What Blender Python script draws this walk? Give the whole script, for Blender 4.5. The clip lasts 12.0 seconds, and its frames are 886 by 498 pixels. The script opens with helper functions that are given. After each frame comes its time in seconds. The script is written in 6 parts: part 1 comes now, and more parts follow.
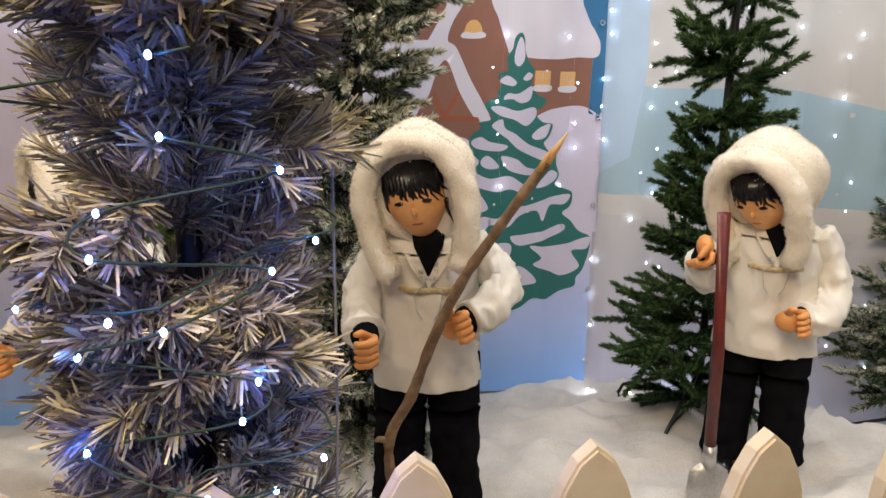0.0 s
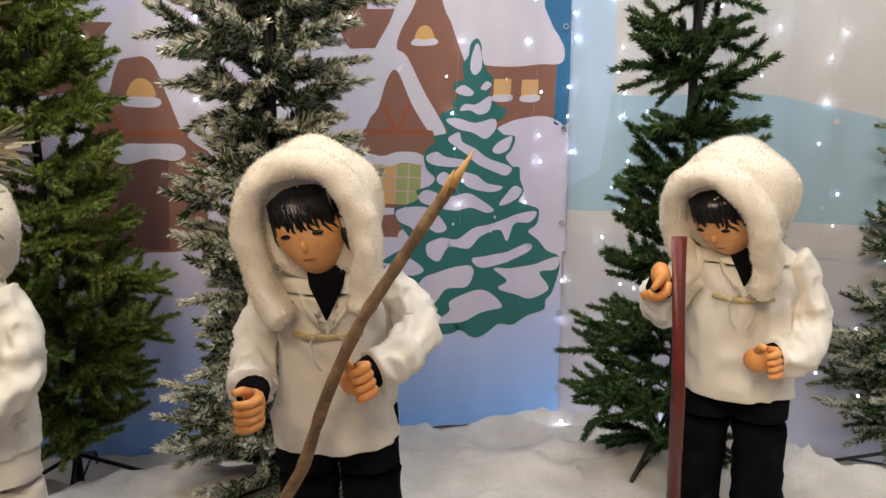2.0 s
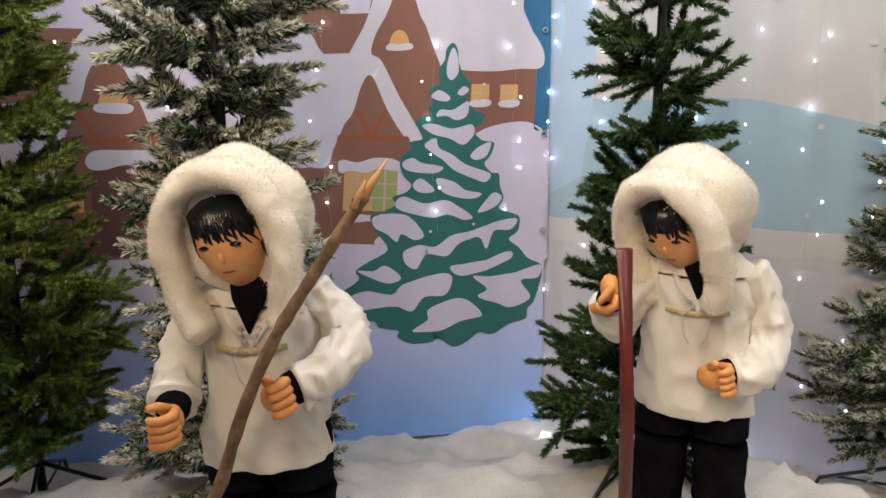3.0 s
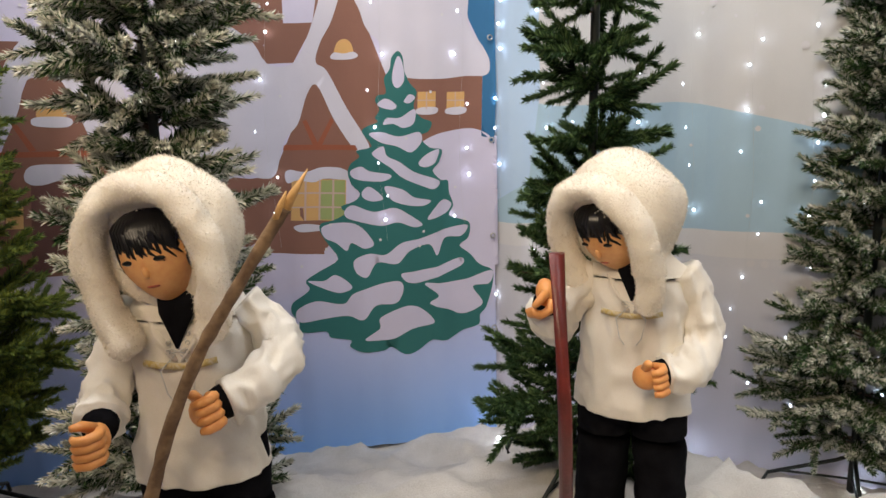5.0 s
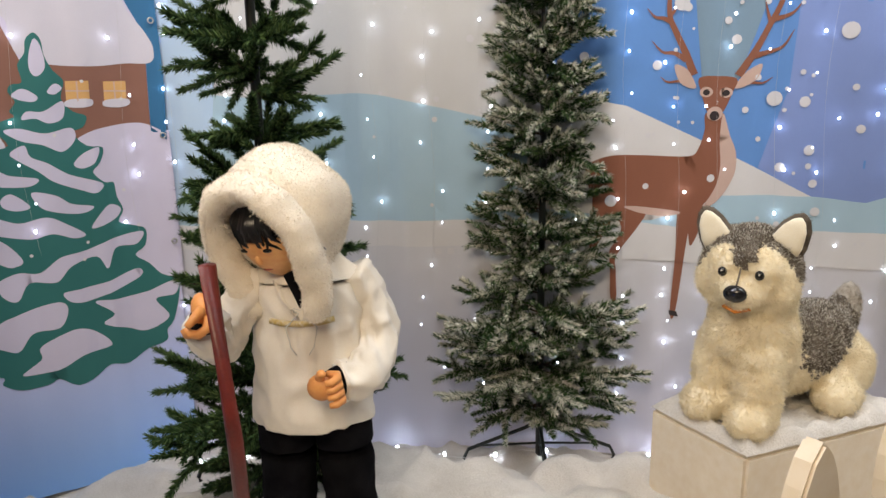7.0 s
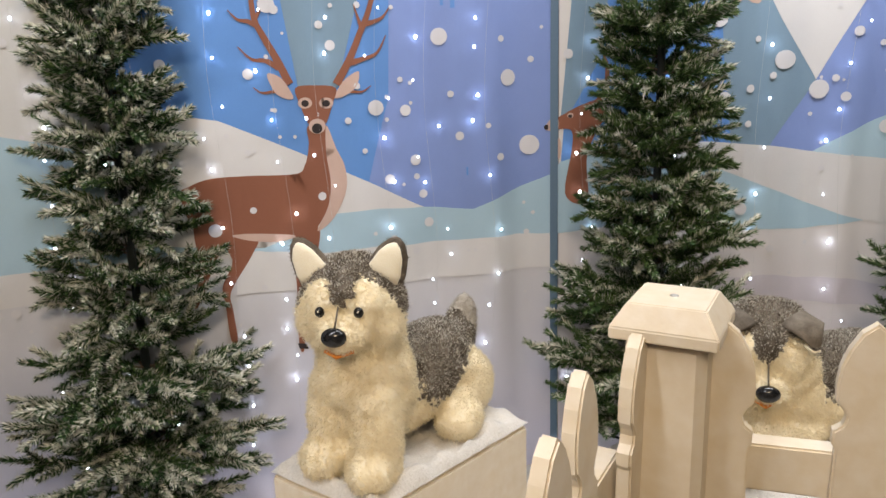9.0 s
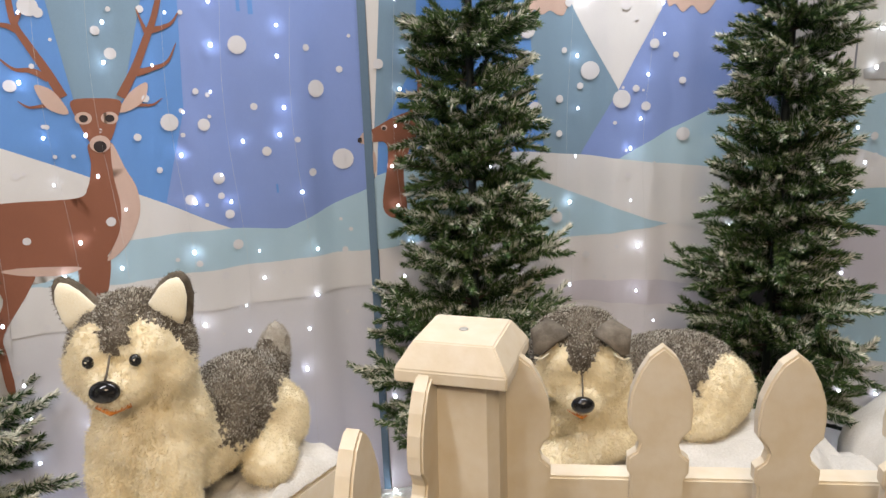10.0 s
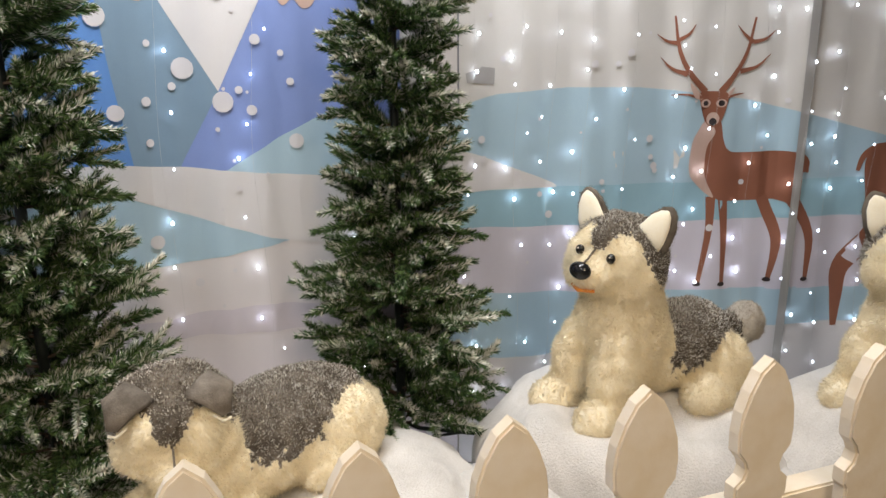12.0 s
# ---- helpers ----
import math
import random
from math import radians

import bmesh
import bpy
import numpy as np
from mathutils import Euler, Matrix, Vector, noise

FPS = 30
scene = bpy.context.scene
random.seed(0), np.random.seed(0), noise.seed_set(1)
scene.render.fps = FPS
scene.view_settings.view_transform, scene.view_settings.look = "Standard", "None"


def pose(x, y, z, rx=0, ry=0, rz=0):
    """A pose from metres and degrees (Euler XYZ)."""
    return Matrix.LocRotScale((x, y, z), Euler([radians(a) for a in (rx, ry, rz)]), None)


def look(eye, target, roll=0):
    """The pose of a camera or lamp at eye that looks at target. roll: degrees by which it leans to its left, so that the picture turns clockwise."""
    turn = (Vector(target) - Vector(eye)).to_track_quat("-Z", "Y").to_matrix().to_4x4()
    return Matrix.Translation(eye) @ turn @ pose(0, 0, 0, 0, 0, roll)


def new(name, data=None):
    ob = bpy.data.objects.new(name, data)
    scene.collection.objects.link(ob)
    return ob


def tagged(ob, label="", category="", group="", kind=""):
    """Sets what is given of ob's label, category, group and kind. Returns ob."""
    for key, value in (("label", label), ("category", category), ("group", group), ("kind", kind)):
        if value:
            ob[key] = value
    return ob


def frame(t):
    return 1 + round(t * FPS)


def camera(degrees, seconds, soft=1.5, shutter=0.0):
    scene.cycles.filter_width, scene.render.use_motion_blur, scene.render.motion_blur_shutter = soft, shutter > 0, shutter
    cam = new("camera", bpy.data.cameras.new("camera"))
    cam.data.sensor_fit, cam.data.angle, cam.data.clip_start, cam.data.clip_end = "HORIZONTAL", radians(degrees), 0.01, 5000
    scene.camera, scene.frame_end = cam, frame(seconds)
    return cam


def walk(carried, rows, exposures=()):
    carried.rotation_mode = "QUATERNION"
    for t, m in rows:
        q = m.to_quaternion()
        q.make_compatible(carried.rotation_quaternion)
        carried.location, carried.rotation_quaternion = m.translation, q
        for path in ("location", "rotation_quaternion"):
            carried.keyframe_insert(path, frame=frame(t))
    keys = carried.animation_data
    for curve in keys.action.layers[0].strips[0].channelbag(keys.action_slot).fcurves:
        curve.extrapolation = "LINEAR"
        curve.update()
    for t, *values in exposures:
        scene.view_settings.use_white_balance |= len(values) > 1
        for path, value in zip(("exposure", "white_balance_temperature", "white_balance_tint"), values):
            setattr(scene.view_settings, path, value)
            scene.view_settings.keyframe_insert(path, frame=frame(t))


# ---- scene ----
cam = camera(62.9, 12.0)
METRES, EYE, TILT, LEAN, TURN = 1.54, 1.30, -13.84, -0.49, 0.0
ROWS = [
    (0.0, 0.0, 0.0, 0.0, 0.0, 0.0, 0.0),
    (0.5, 0.0298, 0.0035, 0.0031, 0.29, 0.52, 0.51),
    (1.0, 0.0405, 0.0346, 0.0071, 0.1, 0.7, 1.06),
    (1.5, 0.0654, 0.0938, 0.017, -0.19, 0.73, 1.3),
    (2.0, 0.1141, 0.1359, 0.0281, 0.39, 0.89, 0.96),
    (2.5, 0.1741, 0.1629, 0.0349, 1.66, 1.04, 0.42),
    (4.5, 0.2452, 0.1651, 0.0385, 1.92, 1.69, 1.6),
    (5.0, 0.2555, 0.1638, 0.0359, -0.37, 1.69, 2.2),
    (5.5, 0.2723, 0.1684, 0.0358, -3.74, 1.48, 2.92),
    (6.0, 0.2885, 0.1727, 0.0369, -8.39, 0.98, 3.89),
    (6.5, 0.3165, 0.1905, 0.0364, -14.53, 0.2, 5.15),
    (7.0, 0.3492, 0.2239, 0.047, -21.54, -0.67, 6.78),
    (9.0, 0.5651, 0.2984, 0.0706, -46.79, -4.66, 12.48),
    (9.5, 0.6093, 0.2889, 0.0752, -52.29, -5.72, 13.24),
    (10.0, 0.6544, 0.2871, 0.0749, -59.07, -7.1, 14.03),
    (10.5, 0.7575, 0.2804, 0.0759, -67.28, -8.99, 14.56),
    (11.0, 0.8277, 0.2585, 0.0688, -75.27, -10.96, 14.66),
    (11.5, 0.8537, 0.2482, 0.0623, -81.44, -12.56, 14.49),
    (12.0, 0.861, 0.2422, 0.0581, -85.52, -13.7, 14.25),
]
walk(cam, [(t, pose(0, 0, EYE, TILT, LEAN, TURN) @ pose(METRES * x, METRES * y, METRES * z, 90 + pitch, roll, yaw)) for t, x, y, z, yaw, pitch, roll in ROWS],
     exposures=[(0.0, 0.0), (6.5, -0.05), (9.0, 0.06), (12.0, 0.14)])

# ---- light ----
world = bpy.data.worlds.new("world")
scene.world = world
world.use_nodes = True
world.node_tree.nodes["Background"].inputs[0].default_value = (0.75, 0.82, 1.0, 1)
world.node_tree.nodes["Background"].inputs[1].default_value = 0.02


def area_lamp(name, eye, target, size, watts, colour, cone=180):
    data = bpy.data.lights.new(name, "AREA")
    data.shape, data.size, data.size_y = "RECTANGLE", size[0], size[1]
    data.energy, data.color, data.spread = watts, colour, radians(cone)
    ob = new(name, data)
    ob.matrix_world = look(eye, target)
    return tagged(ob, "rectangular area lamp added out of view under the ceiling", "lamp", kind="structure")


WARM, COOL = (1.0, 0.80, 0.56), (0.93, 0.94, 0.97)
area_lamp("unseen_ceiling_lamp", (-0.35, -0.5, 2.75), (-0.15, 1.6, 0.5), (1.4, 0.5), 56, WARM)
# Narrow warm fill, added only to lift the pickets by the post.
area_lamp("unseen_ceiling_lamp", (1.35, -0.3, 2.75), (2.05, 0.05, 0.85), (0.6, 0.4), 1.6, WARM, 70)
# Added cool fill over the cloths, standing in for light from behind them.
area_lamp("backdrop_fill", (0.22, 1.30, 2.9), (0.34, 2.65, 0.5), (2.2, 0.25), 46, COOL)
area_lamp("backdrop_fill", (2.80, 0.62, 2.92), (3.45, 1.05, 1.1), (2.0, 0.22), 48, COOL, 150)

# ---- materials ----


def material(name, colour, rough=0.6, metal=0.0, second=None, scale=12.0, bump=0.0, fine=160.0, island=0.0, sheen=0.0, through_light=0.0, gloss=0.5, crease=0.0):
    """A surface with variation at two scales: broad stains and fine grain."""
    m = bpy.data.materials.new(name)
    m.use_nodes = True
    nt = m.node_tree
    b = nt.nodes["Principled BSDF"]
    b.inputs["Roughness"].default_value = rough
    b.inputs["Metallic"].default_value = metal
    b.inputs["Specular IOR Level"].default_value = gloss
    if sheen:
        b.inputs["Sheen Weight"].default_value = sheen
    co = nt.nodes.new("ShaderNodeTexCoord")
    n1 = nt.nodes.new("ShaderNodeTexNoise")
    n1.inputs["Scale"].default_value, n1.inputs["Detail"].default_value = scale, 5
    nt.links.new(co.outputs["Object"], n1.inputs["Vector"])
    n2 = nt.nodes.new("ShaderNodeTexNoise")
    n2.inputs["Scale"].default_value, n2.inputs["Detail"].default_value = fine, 3
    nt.links.new(co.outputs["Object"], n2.inputs["Vector"])
    second = second or tuple(c * 0.82 for c in colour)
    ramp = nt.nodes.new("ShaderNodeMapRange")
    ramp.inputs[1].default_value, ramp.inputs[2].default_value = 0.35, 0.65
    nt.links.new(n1.outputs["Fac"], ramp.inputs[0])
    mix = nt.nodes.new("ShaderNodeMix")
    mix.data_type = "RGBA"
    mix.inputs[6].default_value, mix.inputs[7].default_value = (*colour, 1), (*second, 1)
    nt.links.new(ramp.outputs[0], mix.inputs[0])
    last = mix.outputs[2]
    grain = nt.nodes.new("ShaderNodeMix")
    grain.data_type, grain.blend_type = "RGBA", "OVERLAY"
    grain.inputs[0].default_value = 0.25
    nt.links.new(last, grain.inputs[6])
    nt.links.new(n2.outputs["Fac"], grain.inputs[7])
    last = grain.outputs[2]
    if island:
        geo = nt.nodes.new("ShaderNodeNewGeometry")
        hsv = nt.nodes.new("ShaderNodeHueSaturation")
        rng = nt.nodes.new("ShaderNodeMapRange")
        rng.inputs[3].default_value, rng.inputs[4].default_value = 1 - island, 1 + island
        nt.links.new(geo.outputs["Random Per Island"], rng.inputs[0])
        nt.links.new(rng.outputs[0], hsv.inputs["Value"])
        nt.links.new(last, hsv.inputs["Color"])
        last = hsv.outputs[0]
    nt.links.new(last, b.inputs["Base Color"])
    if bump:
        bp = nt.nodes.new("ShaderNodeBump")
        bp.inputs["Strength"].default_value, bp.inputs["Distance"].default_value = bump, 0.004
        nt.links.new(n2.outputs["Fac"], bp.inputs["Height"])
        nt.links.new(bp.outputs[0], b.inputs["Normal"])
        if crease:
            n3 = nt.nodes.new("ShaderNodeTexNoise")
            n3.noise_type = "RIDGED_MULTIFRACTAL"
            n3.inputs["Scale"].default_value, n3.inputs["Detail"].default_value = crease, 2
            n3.inputs["Distortion"].default_value = 0.6
            nt.links.new(co.outputs["Object"], n3.inputs["Vector"])
            b2 = nt.nodes.new("ShaderNodeBump")
            b2.inputs["Strength"].default_value, b2.inputs["Distance"].default_value = 0.7, 0.026
            nt.links.new(n3.outputs["Fac"], b2.inputs["Height"])
            nt.links.new(bp.outputs[0], b2.inputs["Normal"])
            nt.links.new(b2.outputs[0], b.inputs["Normal"])
    if through_light:
        out = nt.nodes["Material Output"]
        tl = nt.nodes.new("ShaderNodeBsdfTranslucent")
        nt.links.new(last, tl.inputs[0])
        ms = nt.nodes.new("ShaderNodeMixShader")
        ms.inputs[0].default_value = through_light
        nt.links.new(b.outputs[0], ms.inputs[1])
        nt.links.new(tl.outputs[0], ms.inputs[2])
        nt.links.new(ms.outputs[0], out.inputs[0])
    return m


def glowing(name, colour, strength):
    m = bpy.data.materials.new(name)
    m.use_nodes = True
    b = m.node_tree.nodes["Principled BSDF"]
    b.inputs["Base Color"].default_value = (*colour, 1)
    b.inputs["Emission Color"].default_value = (*colour, 1)
    b.inputs["Emission Strength"].default_value = strength
    return m


def cloth_ink(name, colour):
    return material(name, colour, 0.75, second=tuple(c * 0.9 for c in colour), scale=3.0, bump=0.15, fine=900, through_light=0.12)


GREEN = material("pine_green", (0.075, 0.135, 0.048), 0.5, second=(0.125, 0.19, 0.07), scale=9, fine=60, island=0.45, gloss=0.12)
GREEN_TIP = material("pine_tip_green", (0.17, 0.24, 0.05), 0.4, second=(0.30, 0.36, 0.09), scale=9, fine=60, island=0.4, gloss=0.12)
FROST = material("flocked_white", (0.78, 0.76, 0.68), 0.9, second=(0.54, 0.55, 0.46), scale=14, fine=90, island=0.35, gloss=0.12)
DARK_GREEN = material("pine_dark", (0.024, 0.054, 0.022), 0.6, second=(0.040, 0.080, 0.032), scale=9, fine=60, island=0.4, gloss=0.12)
FLECK = material("snow_fleck", (0.66, 0.63, 0.57), 0.9, scale=14, fine=90, island=0.2, gloss=0.12)
TINSEL = material("frosted_gold_needle", (0.84, 0.76, 0.50), 0.7, second=(0.66, 0.59, 0.38), scale=8, fine=60, island=0.16, gloss=0.12)
TINSEL_OLIVE = material("olive_needle", (0.40, 0.37, 0.21), 0.6, second=(0.30, 0.28, 0.16), scale=8, fine=60, island=0.4, gloss=0.12)
TINSEL_DARK = material("dull_grey_needle", (0.20, 0.165, 0.15), 0.7, second=(0.28, 0.24, 0.21), scale=8, fine=60, island=0.25, gloss=0.12)
TWIG = material("branch_brown", (0.07, 0.045, 0.03), 0.8, bump=0.3)
POLE = material("black_metal", (0.015, 0.02, 0.018), 0.4, metal=0.3)
PAINT = material("cream_white_paint", (0.76, 0.67, 0.53), 0.42, second=(0.70, 0.61, 0.48), scale=5, bump=0.25, fine=40)
BATTING = material("snow_batting", (0.68, 0.645, 0.60), 1.0, second=(0.55, 0.52, 0.48), scale=9, bump=0.8, fine=220, sheen=0.2, crease=7.0)
CARPET = material("dark_carpet", (0.06, 0.055, 0.05), 0.95, bump=0.6, fine=400)
PLASTER = material("dark_wall_paint", (0.30, 0.30, 0.32), 0.9, bump=0.2, fine=80)
CEILING = material("ceiling_paint", (0.55, 0.53, 0.50), 0.9)
WHITE_CLOTH = material("white_cotton", (0.80, 0.76, 0.68), 0.85, second=(0.74, 0.69, 0.61), scale=10, bump=0.3, fine=500, sheen=0.2, crease=13.0)
FUR = material("white_plush", (0.88, 0.82, 0.71), 0.95, second=(0.83, 0.76, 0.65), scale=30, bump=0.6, fine=300, sheen=0.3)
FUR_HAIR = material("white_plush_hair", (0.88, 0.82, 0.71), 0.95, second=(0.82, 0.75, 0.64), scale=30, fine=300, island=0.06, through_light=0.45, gloss=0.1)
FUR_GREY = material("grey_plush", (0.105, 0.088, 0.070), 0.95, second=(0.20, 0.17, 0.138), scale=28, bump=0.4, fine=300, island=0.10, gloss=0.05)
FUR_PALE = material("pale_grey_plush", (0.44, 0.40, 0.34), 0.95, second=(0.36, 0.32, 0.27), scale=28, bump=0.4, fine=300, island=0.08, gloss=0.1)
FUR_CREAM = material("cream_plush", (0.90, 0.83, 0.66), 0.95, second=(0.86, 0.78, 0.60), scale=25, bump=0.25, fine=300, sheen=0.3)
CREAM_HAIR = material("cream_plush_hair", (0.90, 0.83, 0.66), 0.95, second=(0.86, 0.78, 0.60), scale=25, fine=300, island=0.04, through_light=0.6, gloss=0.1)
SKIN = material("painted_face", (0.80, 0.42, 0.17), 0.42, second=(0.72, 0.35, 0.13), scale=18, fine=90)
SKIN_HAND = material("painted_hand", (0.74, 0.33, 0.10), 0.5, second=(0.66, 0.27, 0.08), scale=30, bump=0.2, fine=120)
HAIR = material("black_hair", (0.006, 0.006, 0.008), 0.3, island=0.5)
BLACK_CLOTH = material("black_cloth", (0.0045, 0.0045, 0.006), 0.95, second=(0.009, 0.009, 0.011), scale=20, bump=0.3, fine=300, gloss=0.03)
BLACK_SHINE = material("black_gloss", (0.008, 0.008, 0.009), 0.15)
ORANGE = material("orange_felt", (0.70, 0.24, 0.03), 0.8)
GOLD = material("gold_braid", (0.50, 0.36, 0.10), 0.5, second=(0.62, 0.55, 0.40), scale=140, fine=300)
STEEL = material("worn_steel", (0.55, 0.54, 0.52), 0.35, metal=0.8, bump=0.2)
RED_WOOD = material("red_brown_wood", (0.16, 0.022, 0.016), 0.35, second=(0.09, 0.018, 0.014), scale=14, bump=0.2)
BARK = material("bare_bark", (0.13, 0.075, 0.04), 0.8, second=(0.27, 0.17, 0.09), scale=40, bump=0.7, fine=120)
RAW_WOOD = material("split_wood", (0.62, 0.36, 0.13), 0.7, bump=0.3)
LED = glowing("cool_white_led", (0.78, 0.88, 1.0), 22.0)
LED_DIM = glowing("dim_white_led", (0.80, 0.86, 1.0), 4.5)
LED_BLUE = glowing("blue_white_led", (0.06, 0.18, 1.0), 240.0)
CORD = material("clear_cord", (0.62, 0.62, 0.60), 0.4)
GREY_CORD = material("grey_cord", (0.34, 0.33, 0.30), 0.5)
LED_FOOT = glowing("bright_white_led", (0.78, 0.88, 1.0), 75.0)
CORD_DARK = material("green_cord", (0.02, 0.05, 0.03), 0.5)

# ---- mesh helpers ----


class Shape:
    """Vertices, faces and materials of one mesh, gathered piece by piece."""

    def __init__(self):
        self.v, self.f, self.m, self.mats, self.count = [], [], [], [], 0

    def slot(self, mat):
        if mat not in self.mats:
            self.mats.append(mat)
        return self.mats.index(mat)

    def add(self, verts, faces, mat):
        verts = np.asarray(verts, float)
        k = self.slot(mat)
        self.v.append(verts)
        self.f.extend([tuple(i + self.count for i in f) for f in faces])
        self.m.extend([k] * len(faces))
        self.count += len(verts)

    def mesh(self, name, smooth=True):
        me = bpy.data.meshes.new(name)
        me.from_pydata(np.concatenate(self.v).tolist(), [], self.f)
        for mat in self.mats:
            me.materials.append(mat)
        me.polygons.foreach_set("material_index", self.m)
        me.polygons.foreach_set("use_smooth", [smooth] * len(self.f))
        me.update()
        return me


def tube(shape, path, radii, mat, n=10, flat=1.0, caps=True, up=(0, 0, 1)):
    """A tube along path; flat squeezes the section along its second axis."""
    path = [Vector(p) for p in path]
    if np.isscalar(radii):
        radii = [radii] * len(path)
    verts, faces = [], []
    for i, p in enumerate(path):
        d = (path[min(i + 1, len(path) - 1)] - path[max(i - 1, 0)]).normalized()
        a = d.cross(Vector(up))
        if a.length < 0.05:
            a = d.cross(Vector((0, 1, 0)))
        a.normalize()
        b = a.cross(d)
        r = radii[i]
        ra, rb = (r if not np.isscalar(r) else (r, r * flat))
        for k in range(n):
            t = 2 * math.pi * k / n
            verts.append(p + a * math.cos(t) * ra + b * math.sin(t) * rb)
    for i in range(len(path) - 1):
        for k in range(n):
            q = (k + 1) % n
            faces.append((i * n + k, (i + 1) * n + k, (i + 1) * n + q, i * n + q))
    if caps:
        faces.append(tuple(range(n)))
        faces.append(tuple((len(path) - 1) * n + k for k in range(n))[::-1])
    shape.add([tuple(v) for v in verts], faces, mat)


def spline(points, steps=6):
    """Catmull-Rom through the points, in any dimension."""
    p = np.array(points, float)
    p = np.vstack([2 * p[0] - p[1], p, 2 * p[-1] - p[-2]])
    out = []
    for i in range(1, len(p) - 2):
        for k in range(steps):
            t = k / steps
            out.append(0.5 * (2 * p[i] + (p[i + 1] - p[i - 1]) * t + (2 * p[i - 1] - 5 * p[i] + 4 * p[i + 1] - p[i + 2]) * t * t
                              + (3 * p[i] - p[i - 1] - 3 * p[i + 1] + p[i + 2]) * t ** 3))
    out.append(p[-2])
    return np.array(out)


def closed_spline(points, steps=5):
    p = np.array(points, float)
    n = len(p)
    out = []
    for i in range(n):
        a, b, c, d = p[i - 1], p[i], p[(i + 1) % n], p[(i + 2) % n]
        for k in range(steps):
            t = k / steps
            out.append(0.5 * (2 * b + (c - a) * t + (2 * a - 5 * b + 4 * c - d) * t * t + (3 * b - a - 3 * c + d) * t ** 3))
    return np.array(out)


def blob(shape, centre, size, mat, turn=None, rough=0.0, freq=8.0, nu=20, nv=14, shift=None):
    """A rounded lump: an ellipsoid, turned, and roughened by noise."""
    verts, faces = [], []
    turn = turn or Matrix.Identity(3)
    for j in range(nv + 1):
        th = math.pi * j / nv
        for i in range(nu):
            ph = 2 * math.pi * i / nu
            d = Vector((math.sin(th) * math.cos(ph), math.sin(th) * math.sin(ph), math.cos(th)))
            p = Vector((d.x * size[0], d.y * size[1], d.z * size[2]))
            if shift:
                p = shift(p)
            p = turn @ p + Vector(centre)
            if rough:
                p += (turn @ d) * rough * noise.noise(p * freq)
            verts.append(tuple(p))
    for j in range(nv):
        for i in range(nu):
            q = (i + 1) % nu
            faces.append((j * nu + i, (j + 1) * nu + i, (j + 1) * nu + q, j * nu + q))
    shape.add(verts, faces, mat)


def box_verts(x0, y0, z0, x1, y1, z1):
    return [(x, y, z) for z in (z0, z1) for x, y in ((x0, y0), (x1, y0), (x1, y1), (x0, y1))]


BOX_FACES = [(3, 2, 1, 0), (4, 5, 6, 7), (0, 1, 5, 4), (1, 2, 6, 5), (2, 3, 7, 6), (3, 0, 4, 7)]


def bevelled(name, verts, faces, mat, width=0.003, segments=2):
    bm = bmesh.new()
    vs = [bm.verts.new(v) for v in verts]
    for f in faces:
        bm.faces.new([vs[i] for i in f])
    bm.normal_update()
    if width:
        bmesh.ops.bevel(bm, geom=list(bm.edges), offset=width, segments=segments, affect="EDGES", clamp_overlap=True)
    me = bpy.data.meshes.new(name)
    bm.to_mesh(me)
    bm.free()
    me.materials.append(mat)
    return me


def put(name, mesh, parent=None, m=None, label=""):
    """Links a mesh as one object, as a part of parent if there is one."""
    ob = new(name, mesh)
    if parent:
        ob.parent = parent
    if m is not None:
        ob.matrix_basis = m
    if label:
        ob["label"] = label
    return ob


def thing(name, place, label, category, group="", turn=0.0):
    ob = new(name)
    ob.matrix_basis = pose(*place, 0, 0, turn)
    return tagged(ob, label, category, group)


# ---- the ground ----


def seg_dist(x, y, a, b):
    ax, ay, bx, by = *a, *b
    t = max(0, min(1, ((x - ax) * (bx - ax) + (y - ay) * (by - ay)) / ((bx - ax) ** 2 + (by - ay) ** 2)))
    return math.hypot(x - ax - t * (bx - ax), y - ay - t * (by - ay))


def smooth01(t):
    t = max(0.0, min(1.0, t))
    return t * t * (3 - 2 * t)


def snow_height(x, y):
    """The snow lies on a raised stage: high under the figures, lower towards the cloth."""
    h = 0.03
    d = seg_dist(x, y, (-1.2, 1.35), (0.86, 1.66))
    h = max(h, 0.03 + 0.285 * smooth01((0.95 - d) / 0.55))
    d = seg_dist(x, y, (2.45, 0.95), (3.05, -1.2))
    h = max(h, 0.03 + 0.33 * smooth01((0.75 - d) / 0.5))
    h += 0.022 * noise.noise(Vector((x * 3.1, y * 3.1, 0.3))) + 0.012 * noise.noise(Vector((x * 9, y * 9, 1.7)))
    h += 0.022 * (1 - 2 * abs(noise.noise(Vector((x * 8.0 + 5, y * 10.0, 2.2))))) ** 2
    h += 0.035 * (1 - abs(noise.noise(Vector((x * 4.2 + 1, y * 5.2, 7.0))))) ** 3 - 0.02
    h += 0.02 * abs(noise.noise(Vector((x * 5.5 + 3, y * 6.5, 4.0))))
    return h



# ---- large structure ----


def slab(name, x0, y0, z0, x1, y1, z1, mat, label):
    ob = new(name, bevelled(name, box_verts(x0, y0, z0, x1, y1, z1), BOX_FACES, mat, 0))
    return tagged(ob, label, name.split("_")[0], kind="structure")


